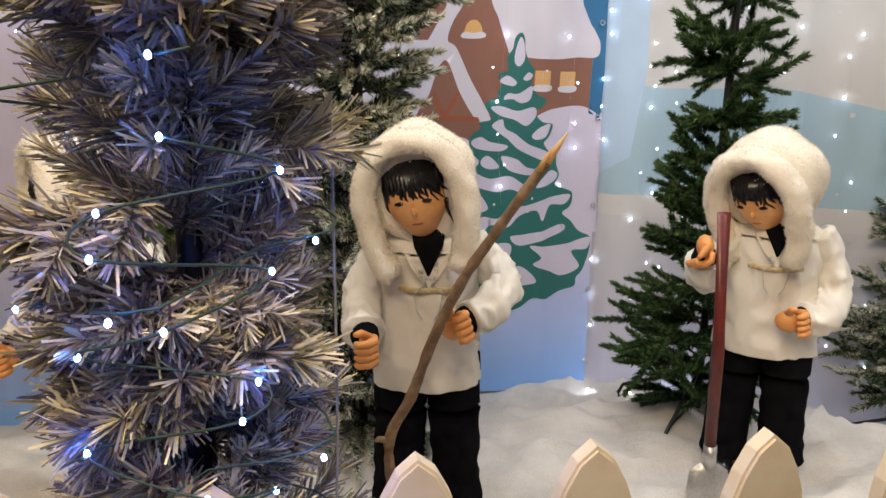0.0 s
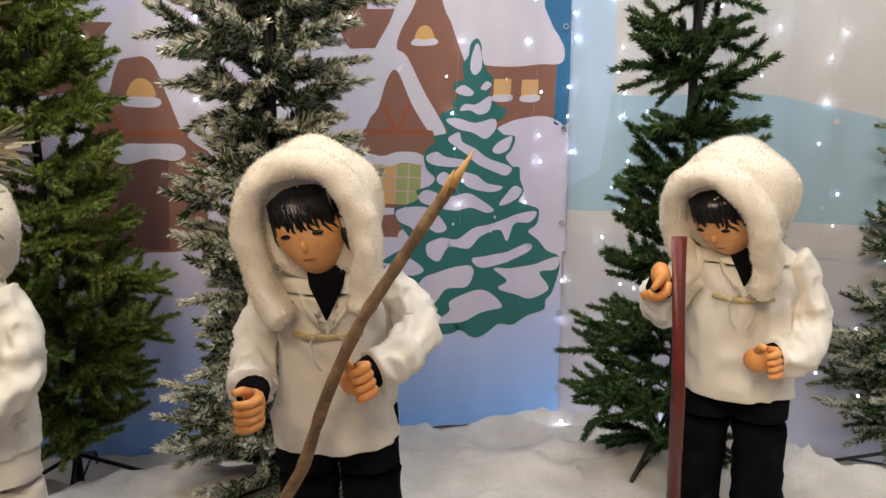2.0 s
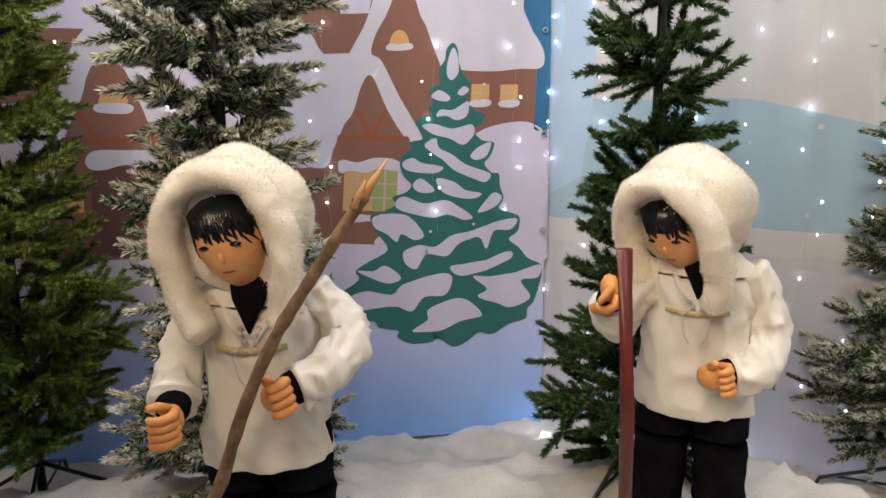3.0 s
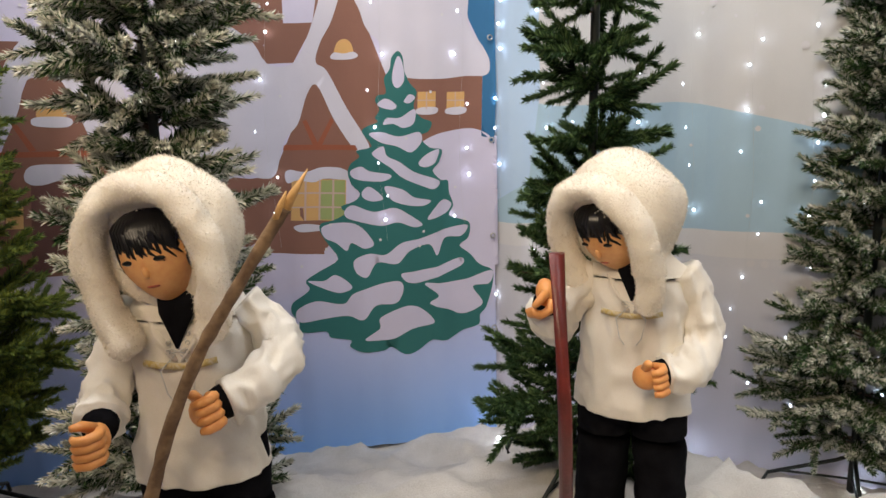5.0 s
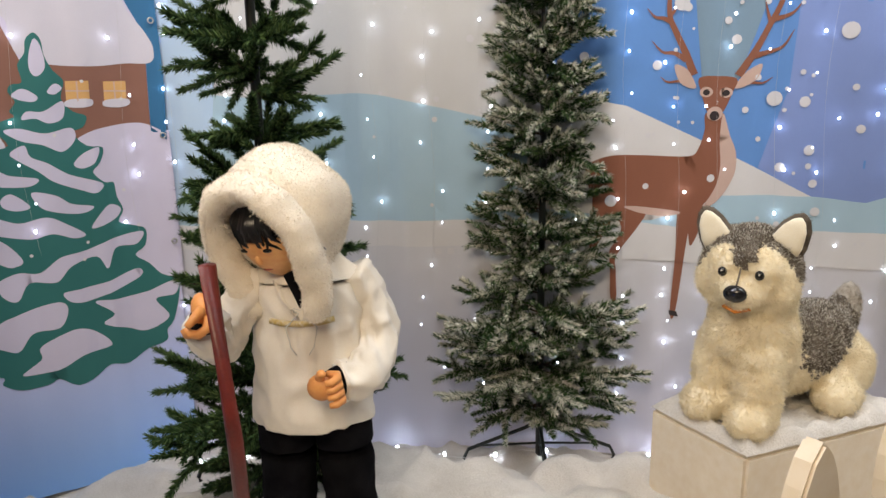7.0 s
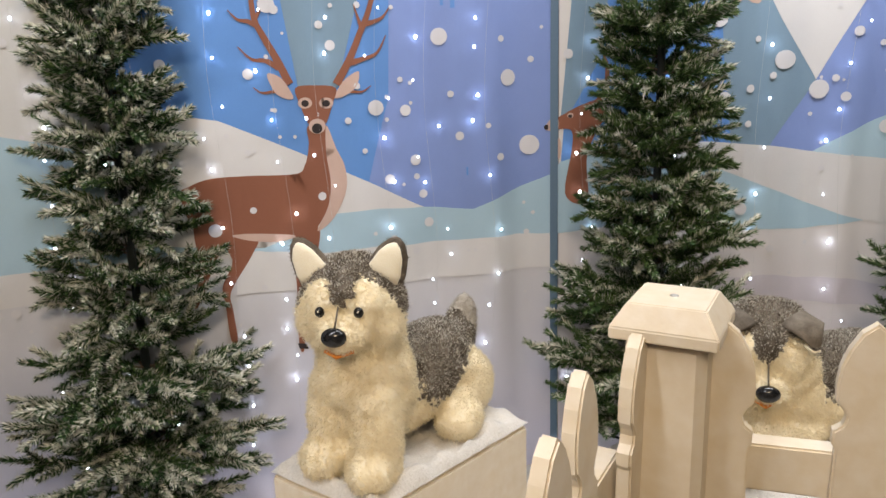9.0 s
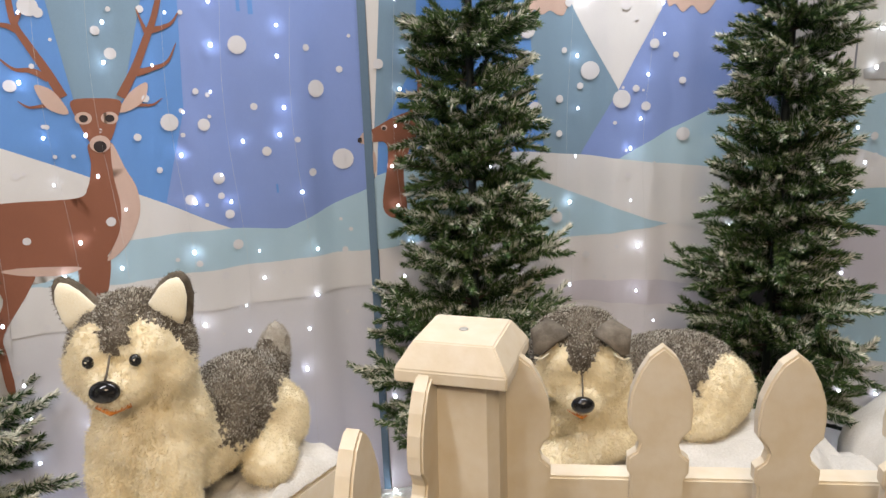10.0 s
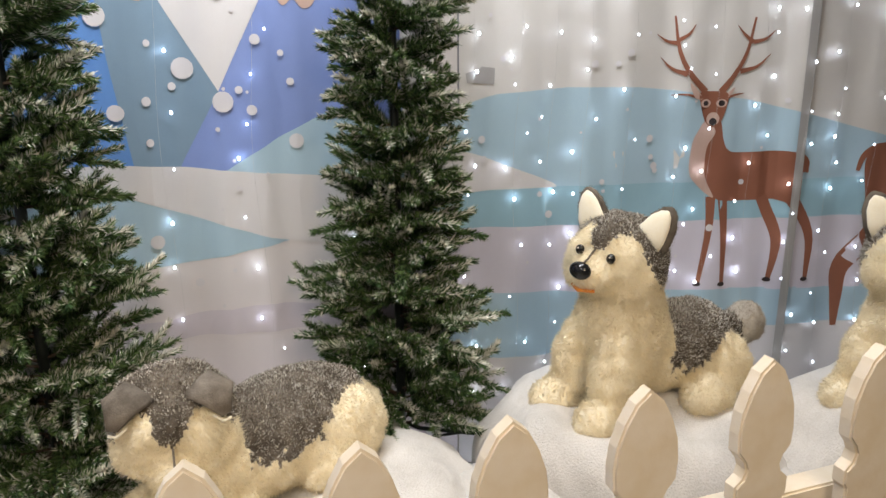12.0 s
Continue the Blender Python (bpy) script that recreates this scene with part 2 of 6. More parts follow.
slab("floor", -3.2, -3.2, -0.12, 4.6, 3.9, -0.02, CARPET, "dark carpeted floor in front of the fence")
slab("wall_north", -3.2, 3.4, -0.02, 4.6, 3.52, 2.97, PLASTER, "plain grey wall behind the printed cloth")
slab("wall_east", 4.3, -3.2, -0.02, 4.42, 3.4, 2.97, PLASTER, "plain grey wall behind the printed cloth")
slab("wall_west", -3.2, -3.2, -0.02, -3.08, 3.4, 2.97, PLASTER, "plain grey side wall")
slab("wall_south", -3.08, -3.2, -0.02, 4.3, -3.08, 2.97, PLASTER, "plain grey wall across the room")
slab("ceiling", -3.2, -3.2, 2.98, 4.6, 3.9, 3.1, CEILING, "plain off-white ceiling")

FENCE_A, FENCE_B = (-1.2, 0.178), (1.735, 0.85)
FENCE_C = (2.9, -1.3)


def behind_fence(x, y):
    if x < FENCE_B[0]:
        return y - (FENCE_A[1] + (x - FENCE_A[0]) * (FENCE_B[1] - FENCE_A[1]) / (FENCE_B[0] - FENCE_A[0]))
    return (x - FENCE_B[0]) * 0.88 + (y - FENCE_B[1]) * 0.475


def build_snow():
    nx, ny = 240, 210
    xs, ys = np.linspace(-3.0, 4.25, nx), np.linspace(-2.0, 3.38, ny)
    verts, faces, idx = [], [], {}
    for j, y in enumerate(ys):
        for i, x in enumerate(xs):
            d = behind_fence(x, y)
            if d < 0.0:
                continue
            h = snow_height(x, y) * smooth01((d + 0.02) / 0.12) - 0.012
            idx[i, j] = len(verts)
            verts.append((x, y, h))
    for (i, j) in list(idx):
        q = [(i, j), (i + 1, j), (i + 1, j + 1), (i, j + 1)]
        if all(k in idx for k in q):
            faces.append(tuple(idx[k] for k in q))
    s = Shape()
    s.add(verts, faces, BATTING)
    ob = new("ground", s.mesh("ground"))
    tagged(ob, "white snow batting spread in soft folds over the stage", "snow", kind="structure")


build_snow()

# ---- the printed cloths ----
PLAN_A = spline([(-2.9, 2.15), (-1.75, 2.38), (-0.9, 2.55), (0.04, 2.735), (0.62, 2.86)], 12)
PLAN_B = spline([(0.42, 2.96), (1.2, 2.62), (2.12, 2.115), (2.576, 1.77), (2.74, 1.635), (3.086, 1.332), (3.227, 1.136),
                 (3.45, 0.6), (3.62, 0.1), (3.73, -0.3), (3.80, -1.0), (3.82, -1.9)], 12)


def arc(plan):
    return np.concatenate([[0], np.cumsum(np.hypot(*np.diff(plan, axis=0).T))])


ARC_A, ARC_B = arc(PLAN_A), arc(PLAN_B)


def cloth_point(which, s, z, off=0.0):
    """The same, straight between ribs 3 cm apart, so that print and cloth bend alike."""
    k = math.floor(s / 0.03 + 1e-6)
    t = s / 0.03 - k
    a = rib_point(which, k * 0.03, z, off)
    if t < 1e-5:
        return a
    b = rib_point(which, k * 0.03 + 0.03, z, off)
    return tuple(p + (q - p) * t for p, q in zip(a, b))


def rib_point(which, s, z, off):
    """A place on the cloth: s metres along its foot, z high, off in front of it."""
    plan, a = (PLAN_A, ARC_A) if which == "A" else (PLAN_B, ARC_B)
    x, y = np.interp(s, a, plan[:, 0]), np.interp(s, a, plan[:, 1])
    e, s = 0.04, min(max(s, 0.0), a[-1])
    dx = np.interp(s + e, a, plan[:, 0]) - np.interp(s - e, a, plan[:, 0])
    dy = np.interp(s + e, a, plan[:, 1]) - np.interp(s - e, a, plan[:, 1])
    L = math.hypot(dx, dy)
    nx, ny = dy / L, -dx / L
    k = 0.0 if which == "A" else 5.0
    fold = 0.030 * noise.noise(Vector((s * 4.5 + k, z * 0.25, k))) + 0.024 * noise.noise(Vector((s * 12 + k, z * 0.5, 2.0)))
    fold += 0.026 * (0.45 - abs(noise.noise(Vector((s * 6.5 + k, z * 0.22, 9.0)))))
    return (x + nx * (fold + off), y + ny * (fold + off), z)


def cloth_sheet(name, which, s0, s1, z0, z1, mat, label):
    cuts = [s0] + [k * 0.03 for k in range(int(s0 / 0.03) + 1, int(s1 / 0.03) + 1) if s0 + 0.004 < k * 0.03 < s1 - 0.004] + [s1]
    ns, nz = len(cuts), 40
    s = Shape()
    verts = [cloth_point(which, a, b) for b in np.linspace(z0, z1, nz) for a in cuts]
    faces = [(j * ns + i, j * ns + i + 1, (j + 1) * ns + i + 1, (j + 1) * ns + i) for j in range(nz - 1) for i in range(ns - 1)]
    s.add(verts, faces, mat)
    ob = new(name, s.mesh(name))
    return tagged(ob, label, "backdrop cloth", "printed backdrop cloths")


def ink_shape(cloth, name, which, outline, mat, layer, steps=5, smooth=True, label=""):
    """A printed figure: an outline filled, cut into strips and laid on the cloth's folds."""
    pts = closed_spline(outline, steps) if smooth else np.array(outline, float)
    bm = bmesh.new()
    vs = [bm.verts.new((p[0], p[1], 0)) for p in pts]
    es = [bm.edges.new((vs[i], vs[(i + 1) % len(vs)])) for i in range(len(vs))]
    bmesh.ops.triangle_fill(bm, use_beauty=True, edges=es)
    lo, hi = pts[:, 0].min(), pts[:, 0].max()
    for c in np.arange(math.floor(lo / 0.03) * 0.03, hi, 0.03):
        bmesh.ops.bisect_plane(bm, geom=bm.verts[:] + bm.edges[:] + bm.faces[:], plane_co=(c, 0, 0), plane_no=(1, 0, 0))
    zl, zh = pts[:, 1].min(), pts[:, 1].max()
    for c in np.arange(math.floor(zl / 0.12) * 0.12, zh, 0.12):
        bmesh.ops.bisect_plane(bm, geom=bm.verts[:] + bm.edges[:] + bm.faces[:], plane_co=(0, c, 0), plane_no=(0, 1, 0))
    for v in bm.verts:
        v.co = cloth_point(which, v.co.x, v.co.y, 0.0005 * layer)
    bmesh.ops.recalc_face_normals(bm, faces=bm.faces[:])
    for f in bm.faces:
        f.smooth = True
    me = bpy.data.meshes.new(name)
    bm.to_mesh(me)
    bm.free()
    me.materials.append(mat)
    return put(name, me, cloth, label=label)


LAVENDER = cloth_ink("cloth_lavender", (0.66, 0.62, 0.78))
LAV_WHITE = cloth_ink("cloth_pale_lavender", (0.68, 0.65, 0.74))
PALE = cloth_ink("cloth_pale_grey", (0.74, 0.72, 0.72))
BLUE = cloth_ink("cloth_blue", (0.13, 0.30, 0.68))
MID_BLUE = cloth_ink("cloth_mid_blue", (0.24, 0.33, 0.66))
LIGHT_BLUE = cloth_ink("cloth_light_blue", (0.36, 0.50, 0.80))
DEEP_BLUE = cloth_ink("cloth_deep_blue", (0.03, 0.16, 0.34))
GREY_BLUE = cloth_ink("cloth_grey_blue", (0.22, 0.33, 0.44))
TEAL_PALE = cloth_ink("cloth_pale_teal", (0.44, 0.61, 0.72))
TEAL_MID = cloth_ink("cloth_mid_teal", (0.34, 0.55, 0.66))
TEAL_TREE = cloth_ink("cloth_teal_green", (0.028, 0.165, 0.155))
BROWN = cloth_ink("cloth_house_brown", (0.27, 0.125, 0.09))
BROWN_DARK = cloth_ink("cloth_door_brown", (0.16, 0.07, 0.06))
BEAM = cloth_ink("cloth_beam_red", (0.34, 0.10, 0.05))
WINDOW = cloth_ink("cloth_window_yellow", (0.72, 0.42, 0.16))
WINDOW_GREEN = cloth_ink("cloth_window_green", (0.36, 0.42, 0.16))
DEER = cloth_ink("cloth_deer_brown", (0.28, 0.105, 0.06))
DEER_PALE = cloth_ink("cloth_deer_pale", (0.62, 0.44, 0.37))
INK_BLACK = cloth_ink("cloth_ink_dark", (0.03, 0.02, 0.02))
FLAKE = cloth_ink("cloth_snowflake", (0.72, 0.70, 0.72))


def ink_stroke(cloth, name, which, path, w0, w1, mat, layer):
    """A tapered printed line along a soft path."""
    p = spline(path, 5)
    d = np.gradient(p, axis=0)
    d /= np.linalg.norm(d, axis=1)[:, None] + 1e-9
    n = np.stack([-d[:, 1], d[:, 0]], 1)
    w = np.linspace(w0, w1, len(p))[:, None]
    left, right = p + n * w, p - n * w
    s = Shape()
    verts = [cloth_point(which, a, b, 0.0005 * layer) for pair in zip(left, right) for a, b in pair]
    s.add(verts, [(2 * i, 2 * i + 1, 2 * i + 3, 2 * i + 2) for i in range(len(p) - 1)], mat)
    return put(name, s.mesh(name), cloth)


def ink_spot(cloth, name, which, centre, rs, rz, mat, layer, n=18):
    ring = [(centre[0] + rs * math.cos(2 * math.pi * k / n), centre[1] + rz * math.sin(2 * math.pi * k / n)) for k in range(n)]
    if rs >= 0.009:
        return ink_shape(cloth, name, which, ring, mat, layer, smooth=False)
    s = Shape()
    s.add([cloth_point(which, a, b, 0.0005 + 0.0005 * layer) for a, b in ring], [tuple(range(n))], mat)
    return put(name, s.mesh(name), cloth)


def graded_cloth(name, low, high, z0, z1):
    """Printed cloth whose dye runs from one colour at the foot to another above."""
    m = cloth_ink(name, high)
    nt = m.node_tree
    grain = [n for n in nt.nodes if n.type == "MIX" and n.blend_type == "OVERLAY"][0]
    geo = nt.nodes.new("ShaderNodeTexCoord")
    sep = nt.nodes.new("ShaderNodeSeparateXYZ")
    nt.links.new(geo.outputs["Object"], sep.inputs[0])
    rng = nt.nodes.new("ShaderNodeMapRange")
    rng.inputs[1].default_value, rng.inputs[2].default_value = z0, z1
    nt.links.new(sep.outputs[2], rng.inputs[0])
    mix = nt.nodes.new("ShaderNodeMix")
    mix.data_type = "RGBA"
    mix.inputs[6].default_value = (*low, 1)
    nt.links.new(rng.outputs[0], mix.inputs[0])
    nt.links.new(grain.inputs[6].links[0].from_socket, mix.inputs[7])
    nt.links.new(mix.outputs[2], grain.inputs[6])
    return m


GREY_INK = cloth_ink("cloth_grey", (0.42, 0.41, 0.40))
SEAM_SHADE = cloth_ink("cloth_seam_shade", (0.13, 0.20, 0.28))
ROSE_GREY = cloth_ink("cloth_rose_grey", (0.68, 0.63, 0.69))
BACKLIT_BLUE = cloth_ink("cloth_backlit_blue", (0.52, 0.68, 0.88))
VILLAGE_DYE = graded_cloth("village_dye", (0.27, 0.50, 0.98), (0.68, 0.63, 0.80), 0.05, 0.66)
FOREST_DYE = graded_cloth("forest_dye", (0.64, 0.63, 0.76), (0.68, 0.67, 0.66), 0.15, 0.95)
PEAK_DYE = graded_cloth("peak_dye", (0.74, 0.69, 0.74), (0.76, 0.72, 0.70), 0.3, 0.9)
HILL_DYE = graded_cloth("hill_dye", (0.70, 0.68, 0.70), (0.70, 0.68, 0.65), 0.2, 0.9)

house_cloth = cloth_sheet("village_backdrop", "A", 0.0, 3.583, 0.02, 2.3, VILLAGE_DYE, "printed fabric backdrop with snowy brown houses and a teal fir tree")
deer_cloth = cloth_sheet("forest_backdrop", "B", 0.0, 2.628, 0.02, 2.3, FOREST_DYE, "printed fabric backdrop with a brown deer under blue snowy sky")
mountain_cloth = cloth_sheet("mountain_backdrop", "B", 2.632, 4.065, 0.02, 2.3, PEAK_DYE, "printed fabric backdrop with blue peaks and pale snow hills")
hill_cloth = cloth_sheet("hill_backdrop", "B", 4.07, 5.205, 0.02, 2.3, HILL_DYE, "printed fabric backdrop with a small brown deer on teal hills")
hill_cloth_end = cloth_sheet("hill_backdrop", "B", 5.21, 6.6, 0.02, 2.3, HILL_DYE, "printed fabric backdrop with a deer's hind part on teal hills")
ink_shape(hill_cloth_end, "printed_hill", "B", [(5.21, 1.12), (6.0, 0.98), (6.6, 0.95), (6.6, 0.80), (5.21, 0.80)], TEAL_PALE, 1, smooth=False)
ink_shape(hill_cloth_end, "printed_hill", "B", [(5.21, 0.80), (6.6, 0.80), (6.6, 0.66), (5.21, 0.66)], TEAL_MID, 1, smooth=False)
# pale band at the left edge: glow from behind the cloth, put into ink
ink_shape(deer_cloth, "printed_sky_or_glow", "B", [(0.02, 0.95), (0.20, 0.90), (0.34, 0.98), (0.38, 1.3), (0.36, 2.28), (0.02, 2.28)], BACKLIT_BLUE, 2, smooth=False)
# village cloth
ink_shape(house_cloth, "printed_house", "A", [(2.747, 0.783), (2.826, 1.08), (2.958, 1.353), (2.94, 1.443), (3.007, 1.57), (3.059, 1.67), (3.118, 1.671), (3.141, 1.519), (3.204, 1.348), (3.547, 1.356), (3.54, 1.145), (3.359, 1.053), (3.048, 1.041), (3.008, 0.754)], BROWN, 1, smooth=False)
ink_shape(house_cloth, "printed_house", "A", [(2.671, 1.664), (3.008, 1.669), (2.972, 1.526), (2.898, 1.406), (2.816, 1.404), (2.755, 1.483), (2.656, 1.52)], BROWN, 1, smooth=False)
ink_shape(house_cloth, "printed_wall", "A", [(2.877, 1.667), (2.995, 1.669), (2.968, 1.532), (2.875, 1.529)], LAVENDER, 2, smooth=False)
ink_shape(house_cloth, "printed_house", "A", [(2.583, 1.053), (2.732, 1.034), (2.823, 1.047), (2.807, 0.862), (2.71, 0.8), (2.559, 0.826)], BROWN, 1, smooth=False)
ink_shape(house_cloth, "printed_roof", "A", [(2.566, 1.556), (2.756, 1.489), (2.816, 1.404), (2.898, 1.406), (2.957, 1.507), (3.021, 1.669), (3.072, 1.67), (3.033, 1.545), (2.989, 1.469), (2.971, 1.407), (3.006, 1.378), (3.063, 1.258), (3.13, 1.134), (3.115, 1.115), (3.081, 1.12), (3.02, 1.22), (2.97, 1.333), (2.935, 1.302), (2.901, 1.211), (2.851, 1.153), (2.816, 1.047), (2.77, 1.034), (2.72, 1.048), (2.51, 1.055)], LAV_WHITE, 2)
ink_shape(house_cloth, "printed_roof", "A", [(3.106, 1.696), (3.123, 1.558), (3.146, 1.5), (3.179, 1.467), (3.188, 1.389), (3.233, 1.359), (3.301, 1.347), (3.401, 1.345), (3.488, 1.353), (3.559, 1.355), (3.572, 1.397), (3.55, 1.452), (3.501, 1.533), (3.469, 1.703)], LAV_WHITE, 3)
ink_shape(house_cloth, "printed_sky_or_glow", "A", [(3.465, 1.703), (3.63, 1.707), (3.588, 1.114), (3.54, 1.145), (3.547, 1.353), (3.572, 1.397), (3.495, 1.559)], DEEP_BLUE, 2, smooth=False)
ink_shape(house_cloth, "printed_snow", "A", [(2.999, 0.733), (3.035, 0.845), (3.23, 1.06), (3.334, 1.142), (3.422, 1.166), (3.511, 1.171), (3.571, 1.143), (3.615, 1.098), (3.605, 0.677)], LAVENDER, 2)
ink_shape(house_cloth, "printed_beam", "A", [(2.851, 1.143), (3.085, 1.133), (3.092, 1.116), (2.845, 1.125)], BEAM, 3, smooth=False)
ink_shape(house_cloth, "printed_beam", "A", [(2.915, 1.217), (2.928, 1.223), (2.964, 1.139), (2.945, 1.137)], BEAM, 3, smooth=False)
ink_shape(house_cloth, "printed_beam", "A", [(3.01, 1.227), (3.02, 1.217), (2.974, 1.135), (2.956, 1.136)], BEAM, 3, smooth=False)
ink_shape(house_cloth, "printed_window", "A", [(2.867, 1.027), (3.049, 1.016), (3.04, 0.873), (2.855, 0.887)], WINDOW, 2, smooth=False)
ink_shape(house_cloth, "printed_window_pane", "A", [(2.966, 1.018), (3.046, 1.014), (3.037, 0.876), (2.953, 0.883)], WINDOW_GREEN, 3, smooth=False)
ink_shape(house_cloth, "printed_bar", "A", [(2.91, 1.024), (2.917, 1.024), (2.906, 0.883), (2.899, 0.884)], DEER_PALE, 4, smooth=False)
ink_shape(house_cloth, "printed_bar", "A", [(2.958, 1.022), (2.964, 1.021), (2.954, 0.88), (2.947, 0.88)], DEER_PALE, 4, smooth=False)
ink_shape(house_cloth, "printed_bar", "A", [(3.003, 1.019), (3.01, 1.019), (3.0, 0.876), (2.993, 0.877)], DEER_PALE, 4, smooth=False)
ink_shape(house_cloth, "printed_bar", "A", [(2.863, 0.983), (3.046, 0.972), (3.046, 0.966), (2.863, 0.978)], DEER_PALE, 4, smooth=False)
ink_shape(house_cloth, "printed_bar", "A", [(2.859, 0.935), (3.043, 0.923), (3.043, 0.917), (2.859, 0.93)], DEER_PALE, 4, smooth=False)
ink_shape(house_cloth, "printed_sill", "A", [(2.846, 1.046), (2.863, 1.06), (2.915, 1.049), (2.969, 1.062), (3.036, 1.056), (3.064, 1.034), (3.053, 1.016), (2.979, 1.023), (2.938, 1.012), (2.886, 1.023), (2.853, 1.015)], LAV_WHITE, 4)
ink_shape(house_cloth, "printed_sill", "A", [(2.863, 0.865), (2.901, 0.872), (2.967, 0.862), (3.03, 0.867), (3.021, 0.843), (2.952, 0.843), (2.885, 0.845)], LAV_WHITE, 4)
ink_shape(house_cloth, "printed_window", "A", [(3.036, 1.43), (3.038, 1.458), (3.052, 1.475), (3.072, 1.478), (3.088, 1.463), (3.091, 1.429)], WINDOW, 2)
ink_shape(house_cloth, "printed_sill", "A", [(3.019, 1.422), (3.033, 1.437), (3.062, 1.433), (3.095, 1.437), (3.108, 1.424), (3.087, 1.414), (3.034, 1.414)], LAV_WHITE, 4)
ink_shape(house_cloth, "printed_window", "A", [(3.308, 1.303), (3.373, 1.303), (3.37, 1.244), (3.305, 1.246)], WINDOW, 4, smooth=False)
ink_shape(house_cloth, "printed_bar", "A", [(3.337, 1.302), (3.342, 1.302), (3.339, 1.245), (3.335, 1.245)], DEER_PALE, 5, smooth=False)
ink_shape(house_cloth, "printed_bar", "A", [(3.306, 1.277), (3.372, 1.275), (3.372, 1.271), (3.306, 1.273)], DEER_PALE, 5, smooth=False)
ink_shape(house_cloth, "printed_sill", "A", [(3.3, 1.243), (3.322, 1.251), (3.374, 1.249), (3.376, 1.232), (3.347, 1.225), (3.304, 1.229)], LAV_WHITE, 5)
ink_shape(house_cloth, "printed_window", "A", [(3.415, 1.3), (3.482, 1.3), (3.479, 1.24), (3.412, 1.242)], WINDOW, 4, smooth=False)
ink_shape(house_cloth, "printed_bar", "A", [(3.445, 1.3), (3.449, 1.3), (3.447, 1.241), (3.443, 1.241)], DEER_PALE, 5, smooth=False)
ink_shape(house_cloth, "printed_bar", "A", [(3.414, 1.274), (3.481, 1.272), (3.48, 1.268), (3.413, 1.27)], DEER_PALE, 5, smooth=False)
ink_shape(house_cloth, "printed_sill", "A", [(3.408, 1.24), (3.43, 1.247), (3.483, 1.246), (3.485, 1.229), (3.455, 1.221), (3.412, 1.226)], LAV_WHITE, 5)
RIGHT_SIDE = [(3.242, 1.438), (3.259, 1.417), (3.262, 1.374), (3.28, 1.333), (3.305, 1.303), (3.291, 1.254), (3.318, 1.216), (3.354, 1.2), (3.34, 1.167), (3.309, 1.154), (3.344, 1.113), (3.391, 1.103), (3.377, 1.059), (3.352, 1.032), (3.383, 0.997), (3.41, 0.993), (3.414, 0.949), (3.429, 0.904), (3.411, 0.868), (3.455, 0.85), (3.49, 0.832), (3.483, 0.78), (3.449, 0.753), (3.489, 0.719), (3.523, 0.677), (3.571, 0.652), (3.568, 0.595), (3.545, 0.514), (3.521, 0.485), (3.516, 0.447), (3.456, 0.432), (3.392, 0.401), (3.334, 0.412), (3.284, 0.383), (3.23, 0.371)]
LEFT_SIDE = [(3.18, 0.405), (3.149, 0.391), (3.076, 0.391), (3.031, 0.415), (3.036, 0.438), (2.966, 0.454), (2.95, 0.479), (2.863, 0.486), (2.859, 0.524), (2.835, 0.559), (2.841, 0.595), (2.881, 0.622), (2.903, 0.643), (2.892, 0.673), (2.956, 0.708), (3.007, 0.739), (2.976, 0.793), (2.952, 0.837), (2.954, 0.868), (2.996, 0.877), (3.039, 0.899), (3.027, 0.924), (3.072, 0.942), (3.092, 0.969), (3.066, 0.999), (3.055, 1.041), (3.067, 1.071), (3.096, 1.094), (3.087, 1.114), (3.139, 1.127), (3.109, 1.173), (3.121, 1.192), (3.164, 1.207), (3.154, 1.222), (3.172, 1.248), (3.158, 1.276), (3.168, 1.296), (3.196, 1.302), (3.191, 1.349), (3.213, 1.382), (3.219, 1.417)]
ink_shape(house_cloth, "printed_fir", "A", RIGHT_SIDE + LEFT_SIDE, TEAL_TREE, 5, steps=3)
ink_shape(house_cloth, "printed_snow_patch", "A", [(3.241, 1.421), (3.224, 1.381), (3.219, 1.341), (3.228, 1.32), (3.244, 1.321), (3.261, 1.347), (3.256, 1.401)], LAVENDER, 6)
ink_shape(house_cloth, "printed_snow_patch", "A", [(3.165, 1.266), (3.194, 1.284), (3.229, 1.262), (3.219, 1.247), (3.185, 1.252)], LAVENDER, 6)
ink_shape(house_cloth, "printed_snow_patch", "A", [(3.256, 1.273), (3.278, 1.296), (3.298, 1.284), (3.276, 1.266)], LAVENDER, 6)
ink_shape(house_cloth, "printed_snow_patch", "A", [(3.182, 1.198), (3.197, 1.22), (3.239, 1.219), (3.294, 1.246), (3.29, 1.199), (3.251, 1.184), (3.217, 1.199)], LAVENDER, 6)
ink_shape(house_cloth, "printed_snow_patch", "A", [(3.132, 1.168), (3.174, 1.173), (3.235, 1.156), (3.307, 1.168), (3.315, 1.133), (3.275, 1.1), (3.226, 1.123), (3.171, 1.138)], LAVENDER, 6)
ink_shape(house_cloth, "printed_snow_patch", "A", [(3.139, 1.103), (3.178, 1.125), (3.19, 1.092), (3.233, 1.069), (3.286, 1.031), (3.376, 0.995), (3.355, 0.967), (3.312, 0.981), (3.242, 1.014), (3.201, 1.051), (3.168, 1.074)], LAVENDER, 6)
ink_shape(house_cloth, "printed_snow_patch", "A", [(3.302, 1.06), (3.332, 1.09), (3.379, 1.105), (3.362, 1.06), (3.325, 1.045)], LAVENDER, 6)
